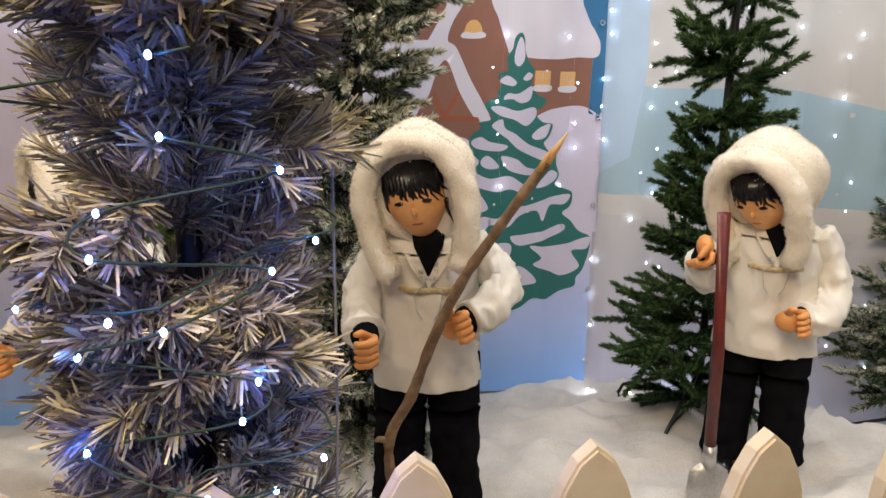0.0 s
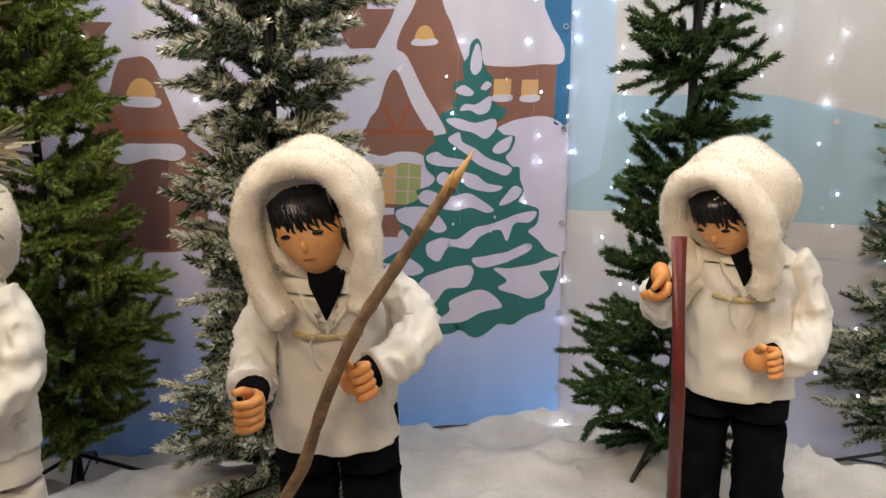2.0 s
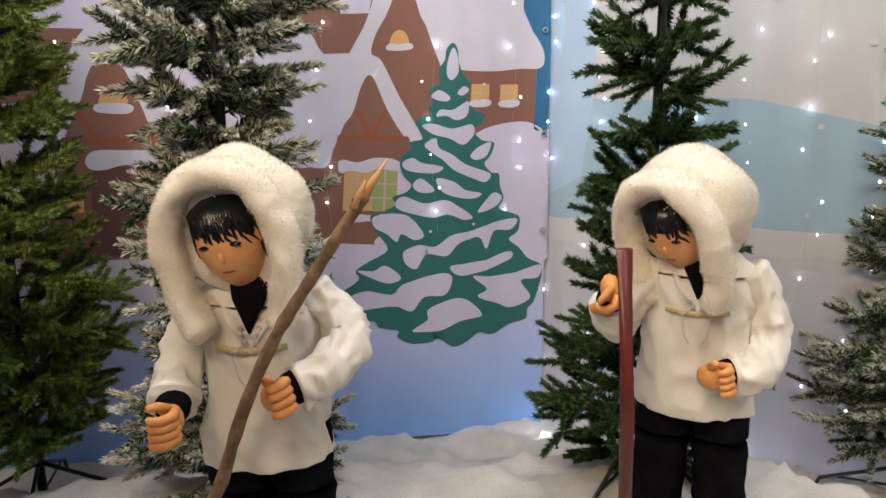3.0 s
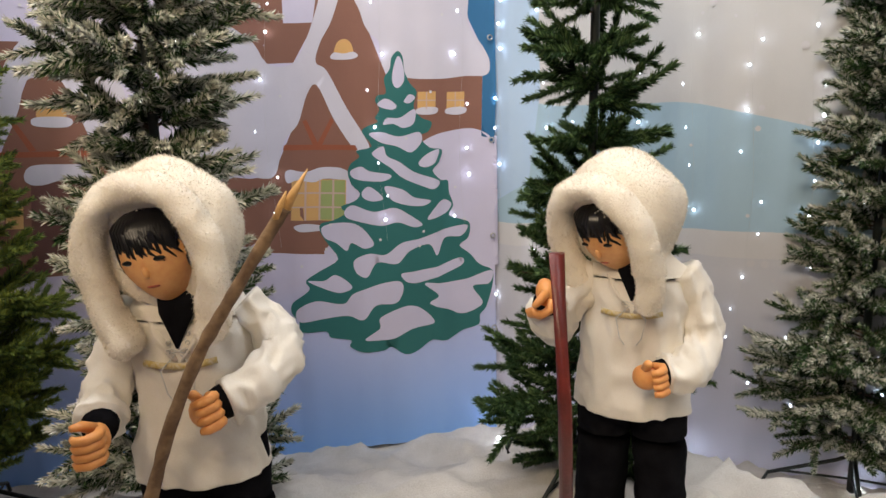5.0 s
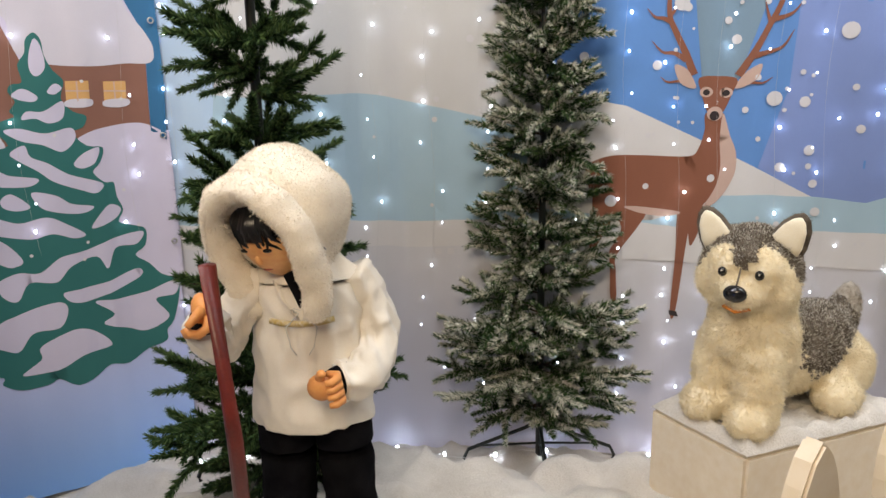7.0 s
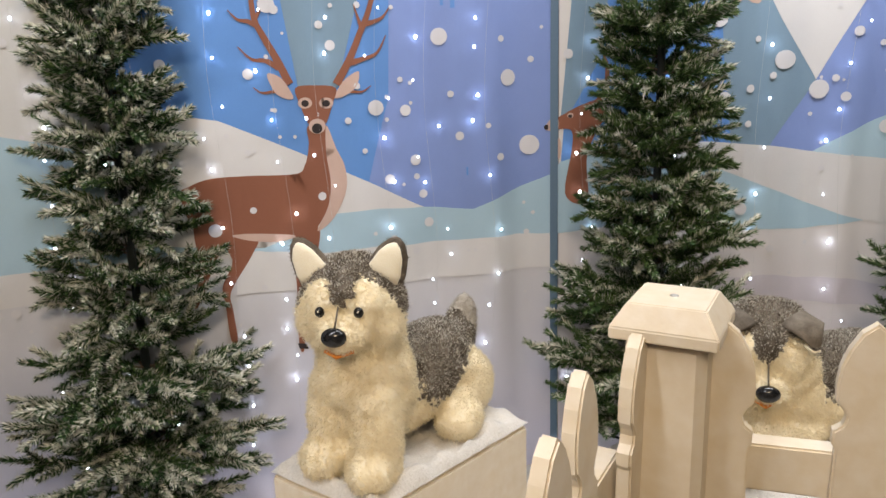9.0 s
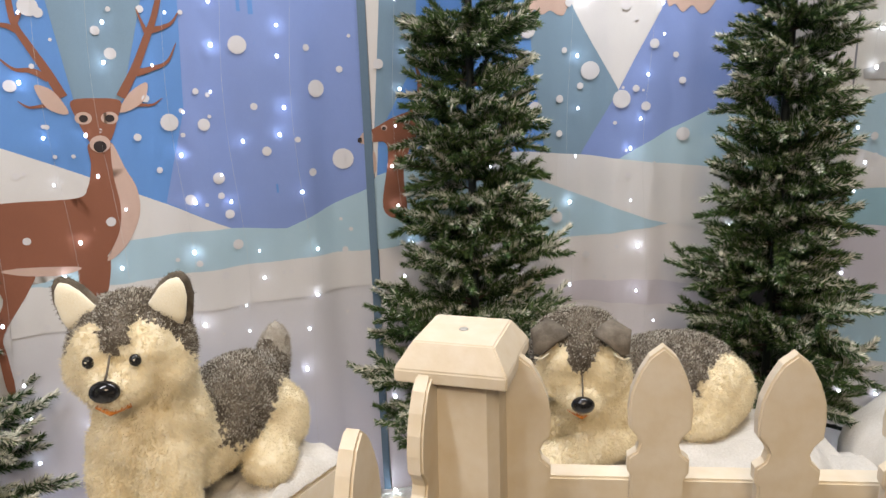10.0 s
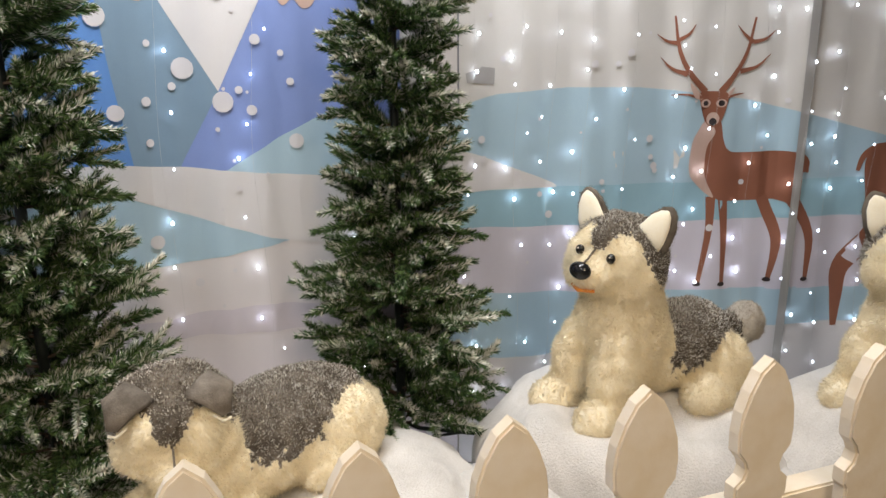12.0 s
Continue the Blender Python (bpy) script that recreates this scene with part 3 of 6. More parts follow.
ink_shape(house_cloth, "printed_snow_patch", "A", [(3.064, 1.045), (3.098, 1.06), (3.131, 1.042), (3.201, 1.027), (3.179, 1.007), (3.122, 1.009), (3.074, 1.021)], LAVENDER, 6)
ink_shape(house_cloth, "printed_snow_patch", "A", [(3.099, 0.974), (3.128, 0.989), (3.171, 0.948), (3.138, 0.938), (3.104, 0.951)], LAVENDER, 6)
ink_shape(house_cloth, "printed_snow_patch", "A", [(3.179, 0.988), (3.24, 0.974), (3.281, 0.943), (3.342, 0.927), (3.309, 0.91), (3.237, 0.923), (3.195, 0.945)], LAVENDER, 6)
ink_shape(house_cloth, "printed_snow_patch", "A", [(3.038, 0.908), (3.068, 0.928), (3.136, 0.902), (3.208, 0.912), (3.257, 0.886), (3.309, 0.845), (3.276, 0.838), (3.219, 0.86), (3.162, 0.851), (3.092, 0.868), (3.045, 0.884)], LAVENDER, 6)
ink_shape(house_cloth, "printed_snow_patch", "A", [(3.329, 0.864), (3.383, 0.924), (3.421, 0.911), (3.405, 0.882), (3.361, 0.864)], LAVENDER, 6)
ink_shape(house_cloth, "printed_snow_patch", "A", [(2.959, 0.857), (3.023, 0.868), (3.084, 0.856), (3.132, 0.791), (3.1, 0.774), (3.055, 0.795), (3.038, 0.767), (3.004, 0.796), (2.964, 0.819)], LAVENDER, 6)
ink_shape(house_cloth, "printed_snow_patch", "A", [(3.062, 0.733), (3.113, 0.755), (3.17, 0.747), (3.23, 0.786), (3.303, 0.795), (3.386, 0.818), (3.479, 0.827), (3.456, 0.788), (3.392, 0.787), (3.36, 0.727), (3.332, 0.77), (3.257, 0.754), (3.211, 0.712), (3.14, 0.72), (3.104, 0.67), (3.066, 0.689)], LAVENDER, 6)
ink_shape(house_cloth, "printed_snow_patch", "A", [(2.897, 0.67), (2.953, 0.664), (2.996, 0.682), (3.05, 0.638), (3.012, 0.616), (2.958, 0.633)], LAVENDER, 6)
ink_shape(house_cloth, "printed_snow_patch", "A", [(3.224, 0.674), (3.276, 0.678), (3.358, 0.685), (3.45, 0.708), (3.46, 0.683), (3.395, 0.656), (3.296, 0.635), (3.244, 0.642)], LAVENDER, 6)
ink_shape(house_cloth, "printed_snow_patch", "A", [(2.855, 0.568), (2.92, 0.594), (3.016, 0.575), (3.062, 0.616), (3.193, 0.65), (3.23, 0.628), (3.204, 0.57), (3.13, 0.563), (3.084, 0.513), (3.028, 0.53), (2.929, 0.525), (2.859, 0.525)], LAVENDER, 6)
ink_shape(house_cloth, "printed_snow_patch", "A", [(3.31, 0.627), (3.386, 0.621), (3.478, 0.627), (3.567, 0.653), (3.557, 0.604), (3.496, 0.594), (3.532, 0.528), (3.458, 0.495), (3.397, 0.519), (3.328, 0.55), (3.361, 0.578)], LAVENDER, 6)
ink_shape(house_cloth, "printed_snow_patch", "A", [(3.085, 0.437), (3.14, 0.476), (3.145, 0.517), (3.232, 0.553), (3.291, 0.539), (3.343, 0.477), (3.258, 0.465), (3.181, 0.434)], LAVENDER, 6)
ink_shape(house_cloth, "printed_house", "A", [(1.732, 1.495), (1.885, 1.49), (2.09, 1.485), (2.035, 1.29), (1.858, 1.263), (1.698, 1.25)], BROWN, 1, smooth=False)
ink_shape(house_cloth, "printed_house", "A", [(1.878, 0.745), (1.986, 1.147), (2.092, 1.374), (2.196, 1.388), (2.259, 1.157), (2.341, 1.097), (2.313, 0.749)], BROWN, 1, smooth=False)
ink_shape(house_cloth, "printed_roof", "A", [(1.882, 1.135), (1.981, 1.29), (2.027, 1.402), (2.091, 1.492), (2.184, 1.554), (2.265, 1.541), (2.339, 1.431), (2.383, 1.273), (2.412, 1.08), (2.339, 1.082), (2.265, 1.143), (2.226, 1.26), (2.181, 1.374), (2.092, 1.371), (2.054, 1.276), (1.996, 1.176), (1.92, 1.105)], LAV_WHITE, 2)
ink_shape(house_cloth, "printed_beam", "A", [(1.98, 1.153), (2.276, 1.148), (2.28, 1.13), (1.975, 1.136)], BEAM, 3, smooth=False)
ink_shape(house_cloth, "printed_beam", "A", [(2.025, 1.245), (2.039, 1.25), (2.09, 1.154), (2.07, 1.152)], BEAM, 3, smooth=False)
ink_shape(house_cloth, "printed_window", "A", [(2.107, 1.254), (2.112, 1.289), (2.136, 1.313), (2.165, 1.313), (2.187, 1.289), (2.186, 1.253)], WINDOW, 3)
ink_shape(house_cloth, "printed_sill", "A", [(2.085, 1.24), (2.101, 1.257), (2.184, 1.256), (2.208, 1.243), (2.188, 1.224), (2.105, 1.228)], LAV_WHITE, 4)
ink_shape(house_cloth, "printed_door", "A", [(2.061, 1.058), (2.213, 1.054), (2.192, 0.755), (2.025, 0.762)], BROWN_DARK, 3, smooth=False)
ink_shape(house_cloth, "printed_sill", "A", [(2.044, 1.08), (2.072, 1.108), (2.156, 1.109), (2.241, 1.104), (2.267, 1.076), (2.236, 1.051), (2.165, 1.061), (2.093, 1.045), (2.052, 1.052)], LAV_WHITE, 4)
ink_shape(house_cloth, "printed_window", "A", [(1.978, 0.985), (2.028, 0.984), (2.02, 0.909), (1.97, 0.91)], WINDOW, 3, smooth=False)
ink_shape(house_cloth, "printed_window", "A", [(2.247, 0.978), (2.302, 0.976), (2.297, 0.915), (2.242, 0.917)], WINDOW, 3, smooth=False)
# forest cloth with the deer
ink_shape(deer_cloth, "printed_hill", "B", [(0.222, 1.23), (0.459, 1.242), (0.729, 1.245), (0.862, 1.246), (1.047, 1.21), (1.281, 1.154), (1.524, 1.091), (1.744, 1.005), (1.755, 0.847), (1.18, 0.835), (0.6, 0.833), (0.193, 0.831)], TEAL_PALE, 1)
ink_shape(deer_cloth, "printed_snow_band", "B", [(0.193, 0.831), (0.72, 0.838), (1.18, 0.839), (1.756, 0.838), (1.763, 0.738), (1.182, 0.751), (0.718, 0.755), (0.187, 0.749)], PALE, 2, smooth=False)
ink_shape(deer_cloth, "printed_sky_or_glow", "B", [(1.474, 1.566), (2.631, 1.561), (2.611, 0.996), (2.371, 0.903), (2.23, 0.917), (1.888, 1.095), (1.67, 1.197), (1.543, 1.221), (1.423, 1.26)], BLUE, 3, smooth=False)
ink_shape(deer_cloth, "printed_sky_or_glow", "B", [(2.152, 1.568), (2.631, 1.561), (2.616, 0.996), (2.371, 0.906), (2.23, 0.917), (2.068, 1.006), (2.135, 1.242)], MID_BLUE, 4, smooth=False)
ink_shape(deer_cloth, "printed_mountain", "B", [(1.849, 1.569), (2.082, 1.568), (1.994, 1.271), (1.886, 1.275)], GREY_BLUE, 4, smooth=False)
ink_shape(deer_cloth, "printed_hill", "B", [(1.395, 1.214), (1.543, 1.221), (1.67, 1.197), (1.888, 1.095), (2.068, 1.003), (2.23, 0.917), (2.118, 0.912), (1.954, 0.918), (1.924, 0.879), (1.762, 0.84), (1.351, 0.885)], PALE, 4, smooth=False)
ink_shape(deer_cloth, "printed_hill", "B", [(1.684, 0.835), (1.762, 0.84), (1.925, 0.893), (1.968, 0.92), (2.119, 0.923), (2.23, 0.92), (2.371, 0.907), (2.619, 1.0), (2.612, 0.815), (2.398, 0.818), (2.183, 0.812), (1.946, 0.81)], TEAL_PALE, 5, smooth=False)
ink_shape(deer_cloth, "printed_snow_band", "B", [(1.684, 0.837), (1.946, 0.81), (2.183, 0.812), (2.398, 0.818), (2.612, 0.818), (2.612, 0.71), (2.178, 0.699), (1.672, 0.712)], PALE, 5, smooth=False)
ink_shape(deer_cloth, "printed_deer", "B", [(1.553, 1.006), (1.58, 1.029), (1.637, 1.046), (1.729, 1.045), (1.86, 1.042), (1.889, 1.069), (1.903, 1.123), (1.904, 1.172), (1.958, 1.169), (1.957, 1.107), (1.962, 1.026), (1.945, 0.946), (1.904, 0.884), (1.867, 0.865), (1.765, 0.878), (1.689, 0.886), (1.637, 0.877), (1.579, 0.906)], DEER, 7)
ink_shape(deer_cloth, "printed_leg", "B", [(1.634, 0.894), (1.739, 0.872), (1.724, 0.823), (1.658, 0.728), (1.657, 0.672), (1.661, 0.579), (1.643, 0.582), (1.638, 0.689), (1.636, 0.744), (1.669, 0.816)], DEER, 7)
ink_shape(deer_cloth, "printed_leg", "B", [(1.581, 0.925), (1.658, 0.891), (1.617, 0.801), (1.568, 0.698), (1.556, 0.7), (1.58, 0.806)], DEER, 7)
ink_shape(deer_cloth, "printed_leg", "B", [(1.841, 0.876), (1.881, 0.872), (1.87, 0.773), (1.848, 0.541), (1.832, 0.543), (1.839, 0.719)], DEER, 7)
ink_shape(deer_cloth, "printed_leg", "B", [(1.872, 0.87), (1.914, 0.888), (1.907, 0.825), (1.889, 0.771), (1.878, 0.772)], DEER, 7)
ink_shape(deer_cloth, "printed_chest", "B", [(1.956, 1.17), (1.98, 1.105), (2.001, 1.051), (1.999, 0.983), (1.96, 0.911), (1.908, 0.878), (1.945, 0.946), (1.957, 1.013), (1.95, 1.094)], DEER_PALE, 8)
ink_shape(deer_cloth, "printed_belly", "B", [(1.684, 0.886), (1.841, 0.87), (1.815, 0.855), (1.75, 0.858), (1.7, 0.871)], DEER_PALE, 8)
ink_shape(deer_cloth, "printed_head", "B", [(1.879, 1.275), (1.928, 1.28), (1.989, 1.271), (1.978, 1.229), (1.957, 1.179), (1.929, 1.154), (1.907, 1.177), (1.886, 1.233)], DEER, 9)
ink_shape(deer_cloth, "printed_ear", "B", [(1.808, 1.314), (1.841, 1.304), (1.863, 1.272), (1.871, 1.247), (1.849, 1.248), (1.823, 1.267)], DEER_PALE, 9)
ink_shape(deer_cloth, "printed_ear", "B", [(2.056, 1.313), (2.047, 1.274), (2.016, 1.25), (1.985, 1.243), (1.994, 1.266), (2.019, 1.295)], DEER_PALE, 9)
ink_spot(deer_cloth, "printed_eye", "B", (1.901, 1.234), 0.019, 0.015, DEER_PALE, 10)
ink_spot(deer_cloth, "printed_pupil", "B", (1.901, 1.233), 0.01, 0.009, INK_BLACK, 11)
ink_spot(deer_cloth, "printed_eye", "B", (1.96, 1.231), 0.02, 0.015, DEER_PALE, 10)
ink_spot(deer_cloth, "printed_pupil", "B", (1.96, 1.23), 0.011, 0.009, INK_BLACK, 11)
ink_spot(deer_cloth, "printed_muzzle", "B", (1.93, 1.17), 0.024, 0.021, DEER_PALE, 10)
ink_spot(deer_cloth, "printed_nose", "B", (1.929, 1.164), 0.015, 0.014, INK_BLACK, 11)
ink_shape(deer_cloth, "printed_hoof", "B", [(1.638, 0.572), (1.658, 0.569), (1.671, 0.549), (1.646, 0.553)], INK_BLACK, 8, smooth=False)
ink_shape(deer_cloth, "printed_hoof", "B", [(1.828, 0.547), (1.852, 0.543), (1.858, 0.526), (1.831, 0.53)], INK_BLACK, 8, smooth=False)
ink_stroke(deer_cloth, "printed_antler", "B", [(1.864, 1.285), (1.838, 1.347), (1.807, 1.409), (1.787, 1.457), (1.783, 1.533)], 0.011, 0.006, DEER, 8)
ink_stroke(deer_cloth, "printed_antler", "B", [(1.84, 1.329), (1.807, 1.348), (1.771, 1.353), (1.738, 1.386)], 0.009, 0.001, DEER, 8)
ink_stroke(deer_cloth, "printed_antler", "B", [(1.795, 1.437), (1.77, 1.449), (1.744, 1.454), (1.721, 1.478)], 0.008, 0.001, DEER, 8)
ink_stroke(deer_cloth, "printed_antler", "B", [(1.786, 1.451), (1.801, 1.475), (1.8, 1.498)], 0.006, 0.002, DEER, 8)
ink_stroke(deer_cloth, "printed_antler", "B", [(1.992, 1.28), (2.033, 1.348), (2.066, 1.416), (2.089, 1.465), (2.112, 1.532)], 0.011, 0.006, DEER, 8)
ink_stroke(deer_cloth, "printed_antler", "B", [(2.033, 1.336), (2.068, 1.345), (2.109, 1.361), (2.135, 1.406)], 0.009, 0.001, DEER, 8)
ink_stroke(deer_cloth, "printed_antler", "B", [(2.078, 1.437), (2.107, 1.444), (2.131, 1.456), (2.15, 1.482)], 0.008, 0.001, DEER, 8)
ink_stroke(deer_cloth, "printed_antler", "B", [(2.073, 1.422), (2.062, 1.453), (2.051, 1.49)], 0.007, 0.001, DEER, 8)
ink_stroke(deer_cloth, "printed_antler", "B", [(1.862, 1.26), (1.825, 1.267), (1.79, 1.265), (1.769, 1.28)], 0.006, 0.001, DEER, 8)
ink_stroke(deer_cloth, "printed_antler", "B", [(1.997, 1.257), (2.03, 1.259), (2.063, 1.258), (2.088, 1.273)], 0.006, 0.001, DEER, 8)
# mountain cloth
ink_shape(mountain_cloth, "printed_sky_or_glow", "B", [(2.678, 1.554), (3.14, 1.58), (3.182, 1.058), (2.967, 1.077), (2.638, 1.033)], BLUE, 1, smooth=False)
ink_shape(mountain_cloth, "printed_shadow", "B", [(2.672, 1.554), (2.78, 1.56), (2.766, 1.343), (2.669, 1.184), (2.633, 1.124)], GREY_BLUE, 2, smooth=False)
ink_shape(mountain_cloth, "printed_sky_or_glow", "B", [(3.533, 1.588), (3.896, 1.587), (3.903, 1.123), (3.677, 1.169), (3.422, 1.035), (3.288, 1.047), (3.4, 1.245)], MID_BLUE, 1, smooth=False)
ink_shape(mountain_cloth, "printed_mountain", "B", [(3.119, 1.579), (3.212, 1.584), (3.4, 1.245), (3.291, 1.048), (3.174, 1.06), (3.141, 1.324)], GREY_BLUE, 2, smooth=False)
ink_shape(mountain_cloth, "printed_mountain_snow", "B", [(3.212, 1.584), (3.578, 1.588), (3.4, 1.245)], PALE, 3, smooth=False)
ink_shape(mountain_cloth, "printed_cloud", "B", [(3.124, 1.553), (3.255, 1.559), (3.237, 1.476), (3.211, 1.468), (3.19, 1.481), (3.167, 1.47), (3.147, 1.485), (3.129, 1.477)], DEER_PALE, 4)
ink_shape(mountain_cloth, "printed_cloud", "B", [(3.535, 1.56), (3.697, 1.56), (3.666, 1.475), (3.635, 1.458), (3.608, 1.481), (3.582, 1.464), (3.56, 1.487), (3.539, 1.484)], DEER_PALE, 4)
ink_shape(mountain_cloth, "printed_hill", "B", [(3.406, 1.036), (3.55, 1.119), (3.681, 1.18), (3.902, 1.147), (3.905, 0.946), (3.643, 0.981)], TEAL_PALE, 2, smooth=False)
ink_shape(mountain_cloth, "printed_hill", "B", [(2.597, 0.986), (2.638, 1.033), (2.832, 1.092), (3.022, 1.046), (3.018, 0.997), (3.138, 0.986), (3.337, 0.905), (3.575, 0.829), (3.316, 0.789), (3.092, 0.795), (2.803, 0.83), (2.574, 0.811)], TEAL_PALE, 2, smooth=False)
ink_shape(mountain_cloth, "printed_snow_band", "B", [(2.831, 1.09), (3.025, 1.075), (3.175, 1.063), (3.422, 1.034), (3.905, 0.962), (3.907, 0.812), (3.607, 0.819), (3.337, 0.905), (3.138, 0.986), (2.989, 1.003)], PALE, 3)
ink_shape(mountain_cloth, "printed_shade", "B", [(2.986, 0.642), (3.243, 0.639), (3.504, 0.648), (3.637, 0.628), (3.91, 0.604), (3.91, 0.551), (3.403, 0.57), (3.043, 0.589)], ROSE_GREY, 3)
ink_shape(mountain_cloth, "printed_deer", "B", [(2.592, 1.132), (2.61, 1.151), (2.644, 1.171), (2.694, 1.195), (2.769, 1.21), (2.776, 1.164), (2.745, 1.114), (2.717, 1.037), (2.723, 0.928), (2.695, 0.902), (2.65, 0.939), (2.669, 1.069), (2.667, 1.123), (2.628, 1.129)], DEER, 5)
ink_shape(mountain_cloth, "printed_muzzle", "B", [(2.592, 1.132), (2.606, 1.156), (2.629, 1.159), (2.63, 1.129), (2.61, 1.123)], DEER_PALE, 6)
ink_shape(mountain_cloth, "printed_nose", "B", [(2.59, 1.14), (2.6, 1.142), (2.6, 1.129), (2.59, 1.13)], INK_BLACK, 7)
ink_spot(mountain_cloth, "printed_eye", "B", (2.664, 1.167), 0.009, 0.008, DEER_PALE, 7)
ink_spot(mountain_cloth, "printed_pupil", "B", (2.663, 1.165), 0.006, 0.005, INK_BLACK, 8)
ink_shape(mountain_cloth, "printed_chest", "B", [(2.613, 1.103), (2.635, 1.098), (2.635, 1.046), (2.619, 1.046)], DEER_PALE, 6)
ink_stroke(mountain_cloth, "printed_antler", "B", [(2.749, 1.198), (2.772, 1.242), (2.775, 1.305), (2.762, 1.343)], 0.011, 0.002, DEER, 6)
# hill cloth
ink_shape(hill_cloth, "printed_hill", "B", [(3.942, 1.155), (4.054, 1.19), (4.196, 1.223), (4.415, 1.24), (4.645, 1.237), (4.771, 1.226), (5.017, 1.195), (5.263, 1.136), (5.572, 1.053), (5.597, 0.887), (3.938, 0.94)], TEAL_PALE, 1, smooth=False)
ink_shape(hill_cloth, "printed_hill", "B", [(3.938, 0.951), (4.35, 0.94), (4.824, 0.935), (5.588, 0.948), (5.607, 0.825), (4.834, 0.807), (4.353, 0.815), (3.936, 0.832)], TEAL_MID, 2, smooth=False)
ink_shape(hill_cloth, "printed_snow_band", "B", [(3.94, 1.062), (4.082, 1.06), (4.228, 1.009), (4.388, 0.943), (4.274, 0.939), (3.938, 0.946)], PALE, 3)
ink_shape(hill_cloth, "printed_shade", "B", [(3.936, 0.832), (4.353, 0.815), (4.834, 0.807), (5.607, 0.821), (5.645, 0.569), (4.853, 0.568), (3.933, 0.625)], LAV_WHITE, 2, smooth=False)
ink_shape(hill_cloth, "printed_hill", "B", [(3.933, 0.625), (4.853, 0.568), (5.643, 0.582), (5.663, 0.453), (4.864, 0.432), (4.366, 0.378), (3.929, 0.412)], TEAL_PALE, 2, smooth=False)
ink_shape(hill_cloth, "printed_cabin", "B", [(4.089, 1.284), (4.135, 1.296), (4.141, 1.303), (4.186, 1.298), (4.184, 1.251), (4.093, 1.257)], GREY_INK, 3, smooth=False)
ink_shape(hill_cloth, "printed_deer", "B", [(4.883, 1.13), (4.926, 1.13), (4.94, 1.074), (4.959, 1.038), (5.002, 1.029), (5.124, 1.033), (5.186, 1.026), (5.22, 0.996), (5.231, 0.963), (5.211, 0.963), (5.21, 0.92), (5.202, 0.859), (5.126, 0.875), (5.048, 0.873), (4.947, 0.874), (4.909, 0.902), (4.887, 0.941), (4.882, 1.031)], DEER, 4)
ink_shape(hill_cloth, "printed_chest", "B", [(4.88, 1.13), (4.914, 1.096), (4.89, 1.045), (4.89, 0.956), (4.923, 0.884), (4.873, 0.918), (4.834, 0.969), (4.838, 1.061), (4.858, 1.104)], DEER_PALE, 5)
ink_shape(hill_cloth, "printed_head", "B", [(4.851, 1.217), (4.893, 1.222), (4.942, 1.216), (4.941, 1.169), (4.924, 1.121), (4.903, 1.11), (4.879, 1.125), (4.86, 1.17)], DEER, 6)
ink_shape(hill_cloth, "printed_ear", "B", [(4.815, 1.248), (4.848, 1.22), (4.862, 1.198), (4.834, 1.203)], DEER_PALE, 6)
ink_shape(hill_cloth, "printed_ear", "B", [(4.965, 1.233), (4.949, 1.207), (4.935, 1.199), (4.945, 1.219)], DEER_PALE, 6)
ink_spot(hill_cloth, "printed_eye", "B", (4.874, 1.185), 0.017, 0.013, DEER_PALE, 7)
ink_spot(hill_cloth, "printed_pupil", "B", (4.874, 1.185), 0.009, 0.008, INK_BLACK, 8)
ink_spot(hill_cloth, "printed_eye", "B", (4.925, 1.185), 0.017, 0.013, DEER_PALE, 7)
ink_spot(hill_cloth, "printed_pupil", "B", (4.925, 1.185), 0.01, 0.009, INK_BLACK, 8)
ink_spot(hill_cloth, "printed_muzzle", "B", (4.901, 1.136), 0.021, 0.021, DEER_PALE, 7)
ink_spot(hill_cloth, "printed_nose", "B", (4.902, 1.127), 0.012, 0.012, INK_BLACK, 8)
ink_stroke(hill_cloth, "printed_leg", "B", [(4.915, 0.887), (4.917, 0.771), (4.896, 0.596)], 0.016, 0.007, DEER, 4)
ink_stroke(hill_cloth, "printed_leg", "B", [(4.954, 0.886), (4.97, 0.754), (4.978, 0.593)], 0.016, 0.007, DEER, 4)
ink_stroke(hill_cloth, "printed_leg", "B", [(5.086, 0.884), (5.14, 0.766), (5.145, 0.694), (5.135, 0.606)], 0.02, 0.007, DEER, 4)
ink_stroke(hill_cloth, "printed_leg", "B", [(5.161, 0.906), (5.254, 0.764), (5.262, 0.604)], 0.024, 0.007, DEER, 4)
ink_stroke(hill_cloth, "printed_leg", "B", [(5.194, 1.019), (5.22, 0.996), (5.219, 0.963)], 0.012, 0.008, DEER, 4)
ink_spot(hill_cloth, "printed_hoof", "B", (4.893, 0.589), 0.013, 0.008, INK_BLACK, 6)
ink_spot(hill_cloth, "printed_hoof", "B", (4.976, 0.587), 0.013, 0.008, INK_BLACK, 6)
ink_spot(hill_cloth, "printed_hoof", "B", (5.131, 0.601), 0.013, 0.008, INK_BLACK, 6)
ink_spot(hill_cloth, "printed_hoof", "B", (5.258, 0.601), 0.012, 0.008, INK_BLACK, 6)
ink_stroke(hill_cloth, "printed_antler", "B", [(4.871, 1.22), (4.813, 1.277), (4.777, 1.346), (4.757, 1.448)], 0.011, 0.003, DEER, 5)
ink_stroke(hill_cloth, "printed_antler", "B", [(4.805, 1.274), (4.758, 1.291), (4.717, 1.326)], 0.008, 0.001, DEER, 5)
ink_stroke(hill_cloth, "printed_antler", "B", [(4.772, 1.367), (4.736, 1.374), (4.699, 1.394)], 0.007, 0.001, DEER, 5)
